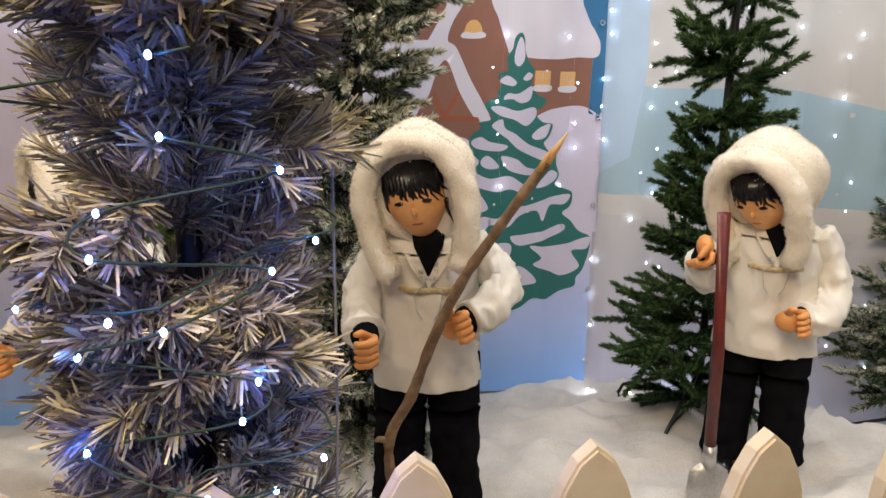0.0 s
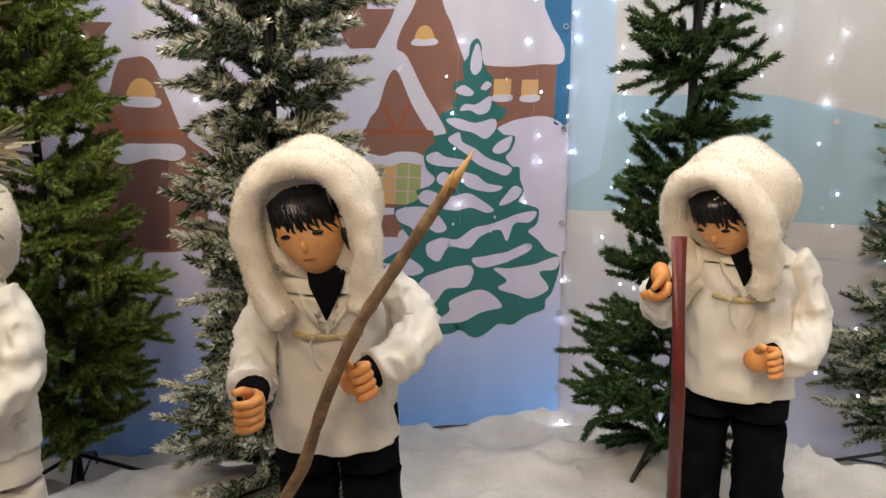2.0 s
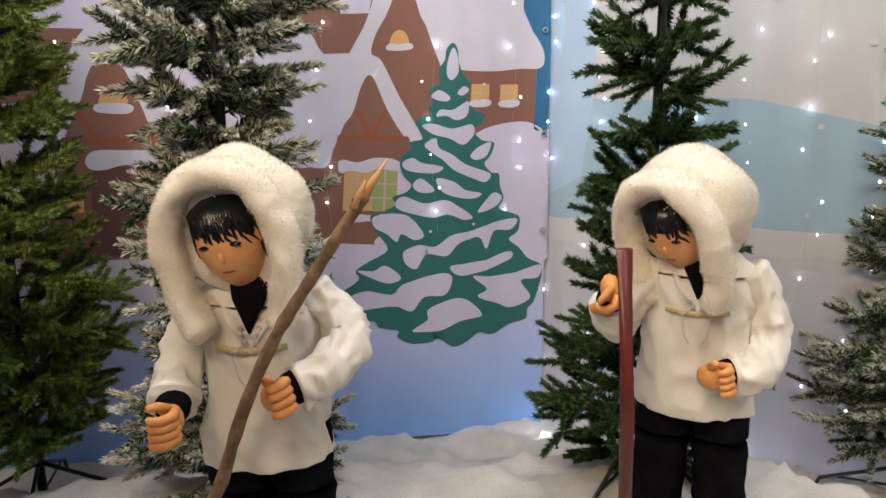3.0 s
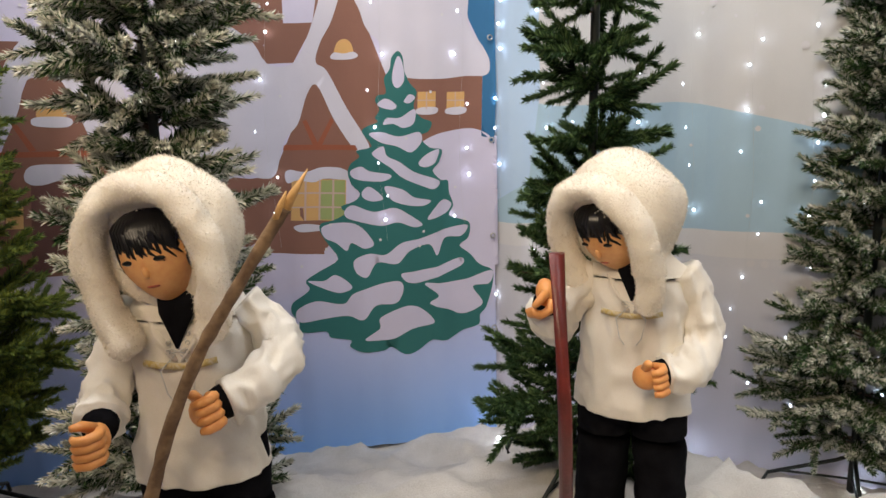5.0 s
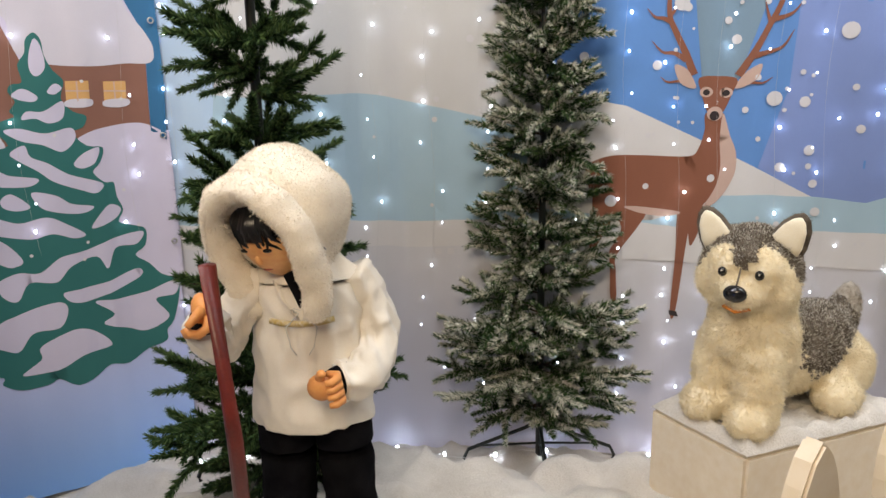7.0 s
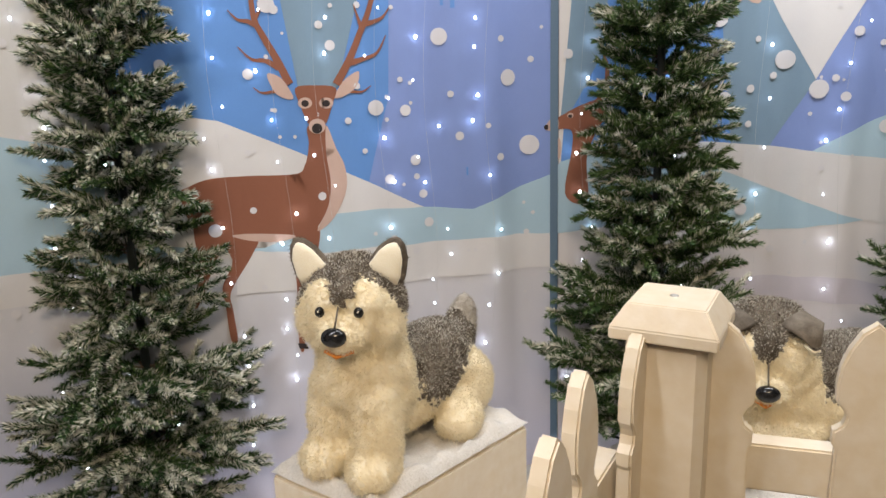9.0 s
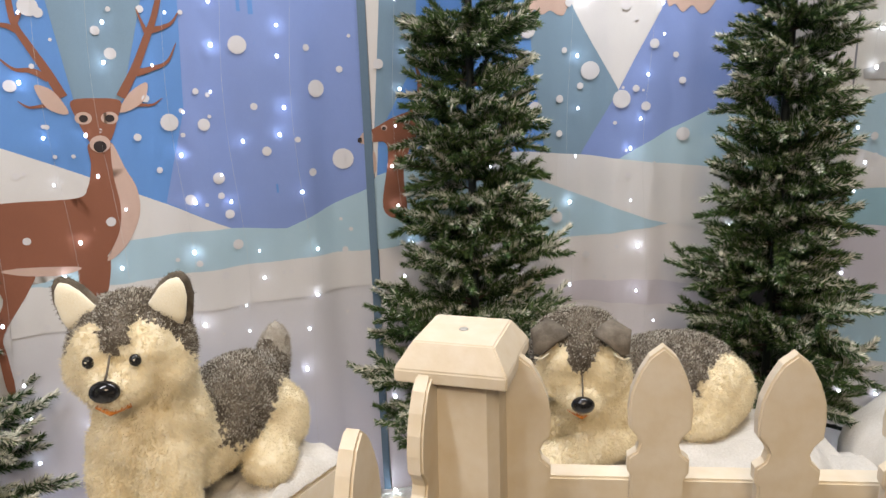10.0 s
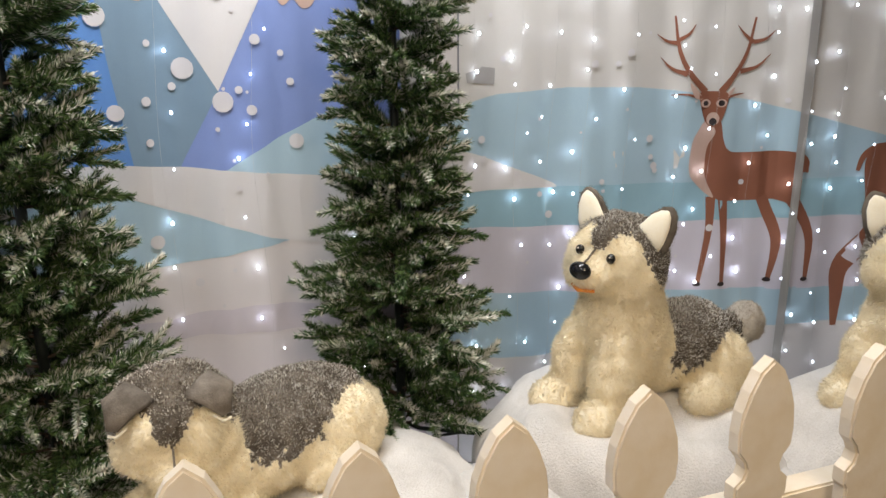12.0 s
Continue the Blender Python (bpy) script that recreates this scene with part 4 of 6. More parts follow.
ink_stroke(hill_cloth, "printed_antler", "B", [(4.769, 1.374), (4.8, 1.394), (4.819, 1.422)], 0.007, 0.001, DEER, 5)
ink_stroke(hill_cloth, "printed_antler", "B", [(4.921, 1.219), (4.957, 1.268), (4.995, 1.338), (5.015, 1.444)], 0.011, 0.003, DEER, 5)
ink_stroke(hill_cloth, "printed_antler", "B", [(4.978, 1.282), (5.029, 1.296), (5.07, 1.334)], 0.008, 0.001, DEER, 5)
ink_stroke(hill_cloth, "printed_antler", "B", [(5.014, 1.37), (5.05, 1.38), (5.08, 1.406)], 0.007, 0.001, DEER, 5)
ink_stroke(hill_cloth, "printed_antler", "B", [(5.014, 1.37), (4.982, 1.394), (4.956, 1.421)], 0.007, 0.001, DEER, 5)
ink_stroke(hill_cloth, "printed_antler", "B", [(4.849, 1.203), (4.803, 1.213), (4.759, 1.211)], 0.005, 0.001, DEER, 5)
ink_stroke(hill_cloth, "printed_antler", "B", [(4.941, 1.202), (4.97, 1.211), (4.997, 1.215)], 0.005, 0.001, DEER, 5)
ink_shape(hill_cloth_end, "printed_deer", "B", [(5.427, 0.918), (5.419, 0.994), (5.441, 1.031), (5.486, 1.051), (5.587, 1.05), (5.631, 0.762), (5.525, 0.762), (5.482, 0.794), (5.44, 0.857)], DEER, 4)
ink_stroke(hill_cloth_end, "printed_leg", "B", [(5.533, 0.809), (5.466, 0.739), (5.386, 0.643), (5.384, 0.537), (5.388, 0.428)], 0.05, 0.009, DEER, 4)
ink_stroke(hill_cloth_end, "printed_tail", "B", [(5.492, 1.042), (5.441, 1.036), (5.411, 1.009), (5.399, 0.964)], 0.016, 0.006, DEER, 5)
DEER_FLAKES = [(2.284, 1.4, 0.0234), (2.482, 1.282, 0.0234), (2.098, 1.212, 0.0219), (2.538, 1.087, 0.0203), (2.181, 1.202, 0.0156), (2.205, 1.06, 0.0156), (2.128, 1.009, 0.0141), (2.224, 0.96, 0.0125), (2.238, 0.874, 0.0141), (1.981, 1.384, 0.0141), (1.954, 1.438, 0.0109), (2.312, 1.242, 0.0094), (2.455, 1.057, 0.0109), (2.335, 1.123, 0.0125), (1.758, 1.315, 0.0141), (1.541, 1.345, 0.0141), (1.633, 0.903, 0.0187), (1.82, 1.491, 0.0219), (1.739, 0.948, 0.0094), (2.018, 1.18, 0.0094), (2.061, 1.093, 0.0078), (2.419, 1.149, 0.0078), (2.169, 1.287, 0.0078), (2.048, 1.274, 0.0094)]
PEAK_FLAKES = [(3.317, 1.305, 0.0275), (3.41, 1.218, 0.0275), (3.145, 1.197, 0.0206), (3.121, 1.431, 0.0275), (3.288, 1.26, 0.0103), (3.217, 1.224, 0.012), (3.483, 1.195, 0.0138), (3.453, 1.248, 0.0103), (3.216, 1.12, 0.0103), (3.502, 1.377, 0.0138), (3.59, 1.268, 0.0103), (3.209, 0.86, 0.0189), (3.599, 1.108, 0.0206), (2.546, 1.086, 0.0292), (2.656, 1.342, 0.0138), (3.568, 1.343, 0.0086), (3.416, 1.49, 0.0155)]
for cloth, flakes in ((deer_cloth, DEER_FLAKES), (mountain_cloth, PEAK_FLAKES)):
    for s_, z_, r_ in flakes:
        ink_spot(deer_cloth if s_ < 2.62 else mountain_cloth, "printed_snowflake", "B", (s_, z_), r_, r_, FLAKE, 9, 14)
rng = random.Random(4)
for k in range(170):
    s_, z_, r_ = rng.uniform(0.7, 5.15), rng.uniform(0.62, 1.62), rng.choice((0.004, 0.005, 0.006, 0.009, 0.012))
    if 3.7 < s_ < 4.07 or 2.6 < s_ < 2.66:
        continue
    owner = deer_cloth if s_ < 2.62 else mountain_cloth if s_ < 4.06 else hill_cloth
    ink_spot(owner, "printed_snowflake", "B", (s_, z_), r_, r_, FLAKE, 8, 12)
for k in range(26):
    ink_spot(house_cloth, "printed_snowflake", "A", (rng.uniform(1.3, 3.5), rng.uniform(0.7, 1.6)), 0.005, 0.005, FLAKE, 9, 10)
# seams where two cloths meet: the overlap's shading laid on as dark ink
for owner, s_, w in ((deer_cloth, 2.617, 0.011), (hill_cloth, 5.190, 0.015)):
    ink_stroke(owner, "shaded_seam", "B", [(s_, 0.03), (s_, 0.6), (s_, 1.2), (s_, 2.29)], w, w, SEAM_SHADE if w < 0.012 else GREY_INK, 14)


def eyelet():
    s = Shape()
    ring = [(0.008 * math.cos(a), 0, 0.008 * math.sin(a)) for a in np.linspace(0, 2 * math.pi, 15)]
    tube(s, ring, 0.0025, STEEL, 6, caps=False, up=(0, 1, 0))
    return s.mesh("eyelet")


eyelet_mesh = eyelet()
for z_ in (0.13, 0.435, 0.785, 1.13, 1.48, 1.83, 2.2):
    x_, y_, _ = cloth_point("A", 3.570, z_, 0.013)
    put("eyelet", eyelet_mesh, house_cloth, pose(x_, y_, z_, 0, 0, 12), "round steel eyelet")

# ---- light strings ----


def bulb_mesh(radius, mat):
    s = Shape()
    blob(s, (0, 0, 0), (radius, radius, radius * 1.3), mat, nu=8, nv=6)
    return s.mesh("bulb")


cloth_bulbs = [bulb_mesh(0.0038, LED), bulb_mesh(0.0030, LED), bulb_mesh(0.0042, LED_DIM), bulb_mesh(0.0032, LED_DIM)]
rng = random.Random(11)


def light_curtain(which, s0, s1, gap, off, label, zlow=0.25):
    root = thing("light_curtain", (*cloth_point(which, (s0 + s1) / 2, 2.28, off)[:2], 0), label, "string lights", "light curtains on the backdrop")
    inv = root.matrix_basis.inverted()
    s = s0
    while s < s1:
        sh = Shape()
        pts = [inv @ Vector(cloth_point(which, s + 0.012 * math.sin(7 * z + s), z, off - 0.006)) for z in np.linspace(zlow, 2.28, 24)]
        tube(sh, pts, 0.0003, CORD, 3)
        strand = put("strand", sh.mesh("strand"), root)
        z = zlow + rng.uniform(0, 0.12)
        while z < 1.75:
            p = inv @ Vector(cloth_point(which, s + 0.012 * math.sin(7 * z + s) + rng.uniform(-0.04, 0.04), z, off - 0.004))
            put("bulb", rng.choice(cloth_bulbs), strand, Matrix.Translation(p))
            z += rng.uniform(0.07, 0.17)
        s += gap * rng.uniform(0.7, 1.3)


light_curtain("B", 0.1, 2.55, 0.15, 0.022, "cool white fairy lights hanging before the forest backdrop")
light_curtain("B", 2.7, 3.95, 0.30, 0.022, "sparse cool white fairy lights before the mountain backdrop")
light_curtain("B", 4.1, 6.4, 0.15, 0.022, "cool white fairy lights hanging before the hill backdrop")
light_curtain("A", 1.6, 3.5, 0.30, 0.022, "sparse cool white fairy lights before the village backdrop", 0.8)



def foot_lights(which, s0, count, at, label):
    """Fairy lights half sunk in the batting along the foot of the cloth."""
    root = thing("string_lights", (*at, 0.03), label, "string lights")
    path = []
    for k in range(count):
        x, y, _ = cloth_point(which, s0 + k * 0.085, 0, 0.10 + 0.05 * math.sin(k * 1.3))
        path.append((x - at[0], y - at[1], snow_height(x, y) - 0.03 - 0.002))
    sh = Shape()
    tube(sh, path, 0.0012, CORD, 4)
    put("cord", sh.mesh("cord"), root)
    me = bulb_mesh(0.0048, LED_FOOT)
    for k in range(0, count, 2):
        put("bulb", me, root, Matrix.Translation(Vector(path[k]) + Vector((0, 0, 0.006))))


foot_lights("B", 0.25, 60, (1.6, 2.2), "cool white fairy lights lying in the batting by the cloth")

# ---- the artificial trees ----


def needle_cloud(rs, axis0, axis1, count, length, width, spread):
    """Thin triangles that stand round a twig from axis0 to axis1."""
    a, b = np.array(axis0), np.array(axis1)
    d = (b - a) / (np.linalg.norm(b - a) + 1e-9)
    u = np.cross(d, [0.3, 0.2, 1.0])
    u /= np.linalg.norm(u)
    v = np.cross(d, u)
    t = rs.rand(count)[:, None]
    ph = rs.rand(count)[:, None] * 2 * np.pi
    base = a + (b - a) * t
    radial = u * np.cos(ph) + v * np.sin(ph)
    lean = spread * (1.0 - 0.45 * t) + rs.randn(count)[:, None] * 0.12
    way = d * np.cos(lean) + radial * np.sin(lean)
    ln = length * (0.7 + 0.5 * rs.rand(count)[:, None]) * (1 - 0.25 * t)
    tip = base + way * ln + np.array([0, 0, 1.0]) * ln * 0.10 * rs.randn(count)[:, None]
    side = np.cross(way, rs.randn(count, 3))
    side /= np.linalg.norm(side, axis=1)[:, None] + 1e-9
    verts = np.stack([base - side * width, base + side * width, tip], 1)
    return verts, tip[:, 2] - base[:, 2], t[:, 0]


def bough_mesh(seed, length, look_):
    """A bough along +x: a wire stem, side twigs and their needles."""
    rs = np.random.RandomState(seed)
    s = Shape()
    droop = look_["droop"]

    def stem(t):
        return np.array([length * t, 0.02 * length * math.sin(3 * t + seed), length * (0.10 * t - droop * t * t)])

    tube(s, [tuple(stem(t)) for t in np.linspace(0, 0.92, 6)], [0.0035 - 0.002 * t for t in np.linspace(0, 1, 6)], TWIG, 5)
    twigs = [(stem(0.62), stem(1.0) + np.array([0.012, 0, 0.012]))]
    n = max(2, int(length / look_["gap"]))
    for i in range(n):
        t = 0.22 + 0.70 * i / n
        for sgn in (-1, 1):
            L = look_["twig"] * (0.65 + 0.5 * rs.rand()) * (1.05 - 0.45 * t)
            ang = (0.45 + 0.35 * rs.rand()) * sgn
            up = 0.15 + 0.45 * rs.randn()
            p = stem(t + 0.04 * rs.rand())
            w = np.array([math.cos(ang), math.sin(ang), up * 0.6])
            twigs.append((p, p + w / np.linalg.norm(w) * L))
    twigs.append((stem(0.12), stem(0.66)))
    for k, (a, b) in enumerate(twigs):
        cnt = int(look_["needles"] * np.linalg.norm(b - a) / 0.1)
        v, rise, along = needle_cloud(rs, a, b, cnt, look_["needle"], look_["width"], look_["spread"])
        crust = min(1.0, look_["frost"] * (0.2 + 1.7 * rs.rand() ** 1.5))
        frosted = rs.rand(cnt) < crust * (0.35 + 0.65 * along) * np.where(rise > 0.002, 1.0, look_["under"])
        pick = rs.rand(cnt)
        for mask, mat in ((frosted, look_["white"]), (~frosted & (pick < look_["tip"]), look_["light"]), (~frosted & (pick >= look_["tip"]), look_["dark"])):
            q = v[mask].reshape(-1, 3)
            if not len(q):
                continue
            if look_.get("blunt"):
                w = v[mask]
                half = (w[:, 1] - w[:, 0]) * 0.36
                q = np.stack([w[:, 0], w[:, 1], w[:, 2] + half, w[:, 2] - half], 1).reshape(-1, 3)
                s.add(q, [(4 * i, 4 * i + 1, 4 * i + 2, 4 * i + 3) for i in range(len(q) // 4)], mat)
            else:
                s.add(q, [(3 * i, 3 * i + 1, 3 * i + 2) for i in range(len(q) // 3)], mat)
    return s.mesh("bough", smooth=False)


PLAIN = dict(droop=0.05, gap=0.085, twig=0.15, needles=330, needle=0.024, width=0.0023, spread=0.98, frost=0.0, under=0.3, tip=0.34, light=GREEN, dark=DARK_GREEN, white=FROST)
FRESH = dict(PLAIN, tip=0.62, light=GREEN_TIP, dark=GREEN, frost=0.0)
DUSTED = dict(PLAIN, frost=0.62, light=GREEN, dark=DARK_GREEN, tip=0.65)
FROSTED = dict(PLAIN, frost=1.05, under=0.5, light=GREEN, dark=DARK_GREEN)
SNOWY = dict(PLAIN, frost=1.6, under=0.8, width=0.0029, light=GREEN, dark=DARK_GREEN)
GOLDEN = dict(PLAIN, droop=0.02, gap=0.07, twig=0.075, needles=190, needle=0.034, width=0.00105, spread=0.82, frost=0.85, white=TINSEL, light=TINSEL_OLIVE, dark=TINSEL_DARK, tip=0.3, blunt=True)
BOUGHS = {}


def bough(look_name, look_, length, variant):
    key = (look_name, round(length / 0.04), variant)
    if key not in BOUGHS:
        BOUGHS[key] = bough_mesh(hash((len(look_name), key[1], variant)) % 9973, max(0.05, key[1] * 0.04), look_)
    return BOUGHS[key]


def pine(place, profile, look_name, look_, label, seed, step=0.085, per=10, foot=0.16, lift=0.14, legs=True, gaps=(), wild=11):
    """A slim artificial tree: a pole on a folding stand and whorls of boughs."""
    rs = random.Random(seed)
    x, y, z = place
    root = thing("artificial_tree", place, label, "artificial tree", "artificial trees")
    top = profile[-1][0] - z
    s = Shape()
    tube(s, [(0, 0, 0.02), (0, 0, 0.6), (0.004, 0.003, 1.2), (0, 0, top)], [0.013, 0.012, 0.011, 0.005], POLE, 8)
    put("trunk", s.mesh("trunk"), root)
    if legs:
        for k in range(4):
            s = Shape()
            tube(s, [(0.012, 0, foot), (0.05, 0, foot - 0.02), (0.24, 0, 0.045), (0.255, 0, 0.012), (0.25, 0, 0.0)], 0.006, POLE, 6)
            tube(s, [(0.012, 0, foot * 0.45), (0.20, 0, 0.058)], 0.004, POLE, 6)
            put("stand_leg", s.mesh("stand_leg"), root, pose(0, 0, 0, 0, 0, 90 * k + seed * 17))
    zs, rr = [p[0] - z for p in profile], [p[1] for p in profile]
    h, k = zs[0], 0
    while h < top:
        r = float(np.interp(h, zs, rr)) * rs.uniform(0.80, 1.08)
        n = max(4, int(round(per * (0.45 + r / 0.3 * 0.6))))
        for i in range(n):
            az = 360 * (i / n) + k * 47 + rs.uniform(-14, 14)
            L = r * rs.uniform(0.76, 1.06)
            if any(a < h < b and lo < az % 360 < hi for a, b, lo, hi in gaps):
                continue
            frac = (h - zs[0]) / (top - zs[0])
            tilt = -(lift * 100) * (0.35 + frac) + rs.uniform(-1.3, 1) * wild
            m = pose(0, 0, h + rs.uniform(-0.03, 0.03), 0, 0, az) @ pose(0, 0, 0, rs.uniform(-40, 40), tilt, 0)
            me = bough(look_name, look_, L, rs.randrange(3))
            sc = L / (max(0.05, round(L / 0.04) * 0.04))
            put("bough", me, root, m @ Matrix.Diagonal((sc, sc, sc, 1)))
        h += step * rs.uniform(0.85, 1.15)
        k += 1
    return root


pine((-0.86, 2.05, 0.13), [(0.36, 0.24), (0.5, 0.33), (0.75, 0.30), (1.0, 0.25), (1.25, 0.22), (1.5, 0.17), (1.95, 0.02)], "fresh", FRESH, "bright green artificial pine on a black metal stand", 1)
pine((-0.215, 1.86, 0.26), [(0.34, 0.26), (0.5, 0.30), (0.8, 0.24), (1.02, 0.24), (1.16, 0.13), (1.24, 0.13), (1.30, 0.30), (1.45, 0.28), (1.7, 0.16), (1.95, 0.02)], "snowy", SNOWY, "green artificial pine thickly flocked with white snow", 2)
pine((0.78, 2.03, 0.27), [(0.36, 0.24), (0.46, 0.33), (0.7, 0.25), (0.9, 0.20), (1.08, 0.15), (1.15, 0.10), (1.20, 0.08), (1.28, 0.15), (1.38, 0.10), (1.44, 0.14), (1.75, 0.09), (2.0, 0.02)], "plain", PLAIN, "plain dark green artificial pine with sparse boughs", 3, step=0.10, per=8)
pine((1.67, 2.30, 0.02), [(0.20, 0.27), (0.32, 0.38), (0.45, 0.34), (0.65, 0.26), (0.9, 0.22), (1.15, 0.22), (1.35, 0.18), (1.5, 0.13), (1.9, 0.02)], "frosted", FROSTED, "slim artificial pine dusted with frost on a black stand", 4, foot=0.14)
pine((2.715, 1.36, 0.12), [(0.30, 0.33), (0.42, 0.39), (0.6, 0.31), (0.85, 0.26), (1.1, 0.21), (1.3, 0.17), (1.5, 0.13), (1.95, 0.02)], "dusted", DUSTED, "dark green artificial pine lightly flecked with snow", 5)
pine((3.19, 0.65, 0.22), [(0.34, 0.28), (0.45, 0.33), (0.7, 0.28), (0.95, 0.22), (1.2, 0.18), (1.4, 0.16), (1.6, 0.11), (1.95, 0.02)], "dusted", DUSTED, "dark green artificial pine flecked with snow beside the dogs", 6, foot=0.10)
tinsel_tree = pine((-0.205, 0.56, 0.0), [(0.25, 0.19), (0.6, 0.17), (0.9, 0.145), (1.14, 0.125), (1.22, 0.135), (1.30, 0.165), (1.48, 0.155), (1.7, 0.10), (1.9, 0.02)], "golden", GOLDEN, "slim grey-gold frosted tinsel tree wound with blue-white lights", 7, step=0.070, per=13, lift=0.1, wild=30)

# ---- lights on the tinsel tree ----


def tree_lights():
    root = thing("string_lights", (-0.205, 0.56, 0.9), "blue-white fairy lights wound through the tinsel tree", "string lights")
    s = Shape()
    path = []
    rs = random.Random(2)
    for k in range(120):
        a = k * 0.36
        r = 0.085 + 0.03 * math.sin(k * 1.7) + 0.035 * max(0, math.cos(a + 1.2))
        path.append((r * math.cos(a), r * math.sin(a), -0.6 + k * 0.0085))
    path = spline(path, 2)
    tube(s, [tuple(p) for p in path], 0.0011, CORD_DARK, 4)
    put("cord", s.mesh("cord"), root)
    me = bulb_mesh(0.0021, LED_BLUE)
    for k in range(3, len(path), 6):
        p = path[k] * (1.12, 1.12, 1)
        put("bulb", me, root, Matrix.Translation(p))
    loop = []
    for k in range(17):
        a, r = radians(-74 + 34 * math.sin(k * 1.9)), 0.128 + 0.012 * math.sin(k * 2.7)
        loop.append((r * math.cos(a), r * math.sin(a), 0.36 - 0.024 * k))
    s = Shape()
    tube(s, [tuple(p) for p in spline(loop, 5)], 0.0011, CORD_DARK, 4)
    put("cord", s.mesh("cord"), root)
    for p in loop:
        put("bulb", me, root, Matrix.Translation(p))
    s = Shape()
    tube(s, [tuple(p) for p in spline([(0.119, 0.006, 0.36), (0.117, 0.006, 0.10), (0.108, 0.006, -0.1), (0.104, 0.006, -0.25)], 6)], 0.0012, GREY_CORD, 6)
    put("hanging_cord", s.mesh("hanging_cord"), root, label="pale cord hanging straight down")


tree_lights()

# ---- the picket fence ----


def picket_mesh(height, width=0.078, thick=0.02):
    """A picket with a pointed ogee head, a notched neck and square shoulders."""
    w = width / 2
    side = [(w * 0.86, 0.0), (w * 0.86, height - 0.175), (w * 0.97, height - 0.168), (w * 0.97, height - 0.150), (w * 0.70, height - 0.141),
            (w * 0.62, height - 0.130), (w * 0.72, height - 0.120), (w * 0.97, height - 0.108), (w * 1.0, height - 0.085), (w * 0.93, height - 0.060),
            (w * 0.72, height - 0.036), (w * 0.42, height - 0.014), (0.0, height)]
    outline = side + [(-x, z) for x, z in side[-2::-1]]
    n = len(outline)
    bm = bmesh.new()
    a = [bm.verts.new((x, -thick / 2, z)) for x, z in outline]
    b = [bm.verts.new((x, thick / 2, z)) for x, z in outline]
    bm.faces.new(a[::-1])
    bm.faces.new(b)
    for i in range(n):
        q = (i + 1) % n
        bm.faces.new((a[i], a[q], b[q], b[i]))
    bmesh.ops.recalc_face_normals(bm, faces=bm.faces[:])
    rim = [e for e in bm.edges if abs(e.verts[0].co.y - e.verts[1].co.y) < 1e-6]
    bmesh.ops.bevel(bm, geom=rim, offset=0.0028, segments=2, affect="EDGES", clamp_overlap=True)
    bmesh.ops.triangulate(bm, faces=[f for f in bm.faces if len(f.verts) > 4])
    me = bpy.data.meshes.new("picket")
    bm.to_mesh(me)
    bm.free()
    me.materials.append(PAINT)
    return me


PICKET = picket_mesh(0.94)


def fence_run(name_label, start, step, count, tip0, tip1, first=0):
    """A run of pickets on two rails; the tips follow the uneven floor."""
    sx, sy = start
    ang = math.degrees(math.atan2(step[1], step[0]))
    root = thing("picket_fence", (sx, sy, 0), name_label, "picket fence", "picket fence runs", turn=ang)
    L = math.hypot(*step)
    rs = random.Random(count)
    for k in range(first, count):
        tip = tip0 + (tip1 - tip0) * k / (count - 1)
        m = pose(k * L, 0, tip - 0.94, rs.uniform(-1, 1), rs.uniform(-0.7, 0.7), rs.uniform(-1.5, 1.5))
        put("picket", PICKET, root, m)
    x0, x1 = first * L - 0.06, (count - 1) * L + 0.03
    for h in (0.20, 0.185):
        za, zb = (tip0 - h if h < 0.19 else 0.22), (tip1 - h if h < 0.19 else 0.22)
        v = [(x0, 0.011, za - 0.07), (x1, 0.011, zb - 0.07), (x1, 0.045, zb - 0.07), (x0, 0.045, za - 0.07),
             (x0, 0.011, za), (x1, 0.011, zb), (x1, 0.045, zb), (x0, 0.045, za)]
        put("rail", bevelled("rail", v, BOX_FACES, PAINT, 0.003), root)
    return root


fence_run("cream-white picket fence with notched pointed pickets", (0.1370, 0.542), (0.1531, 0.0350), 11, 0.999, 0.974, first=-8)
fence_run("cream-white picket fence running on from the square post", (1.786, 0.797), (0.0599, -0.1421), 15, 0.979, 1.02)


def square_post():
    root = thing("fence_post", (1.742, 0.862, 0), "square fence post painted cream white with a sloping cap", "fence post", turn=13)
    w = 0.052
    put("shaft", bevelled("shaft", box_verts(-w, -w, 0, w, w, 0.962), BOX_FACES, PAINT, 0.012, 1), root)
    a, b = 0.068, 0.049
    v = box_verts(-a, -a, 0.962, a, a, 0.978) + [(-b, -b, 1.008), (b, -b, 1.008), (b, b, 1.008), (-b, b, 1.008)]
    f = [(3, 2, 1, 0), (0, 1, 5, 4), (1, 2, 6, 5), (2, 3, 7, 6), (3, 0, 4, 7), (4, 5, 9, 8), (5, 6, 10, 9), (6, 7, 11, 10), (7, 4, 8, 11), (8, 9, 10, 11)]
    put("cap", bevelled("cap", v, f, PAINT, 0.0018), root, label="square bevelled cap")
    s = Shape()
    blob(s, (0, 0, 1.008), (0.006, 0.006, 0.002), STEEL, nu=10, nv=6)
    put("screw", s.mesh("screw"), root)


square_post()

# ---- the figures ----


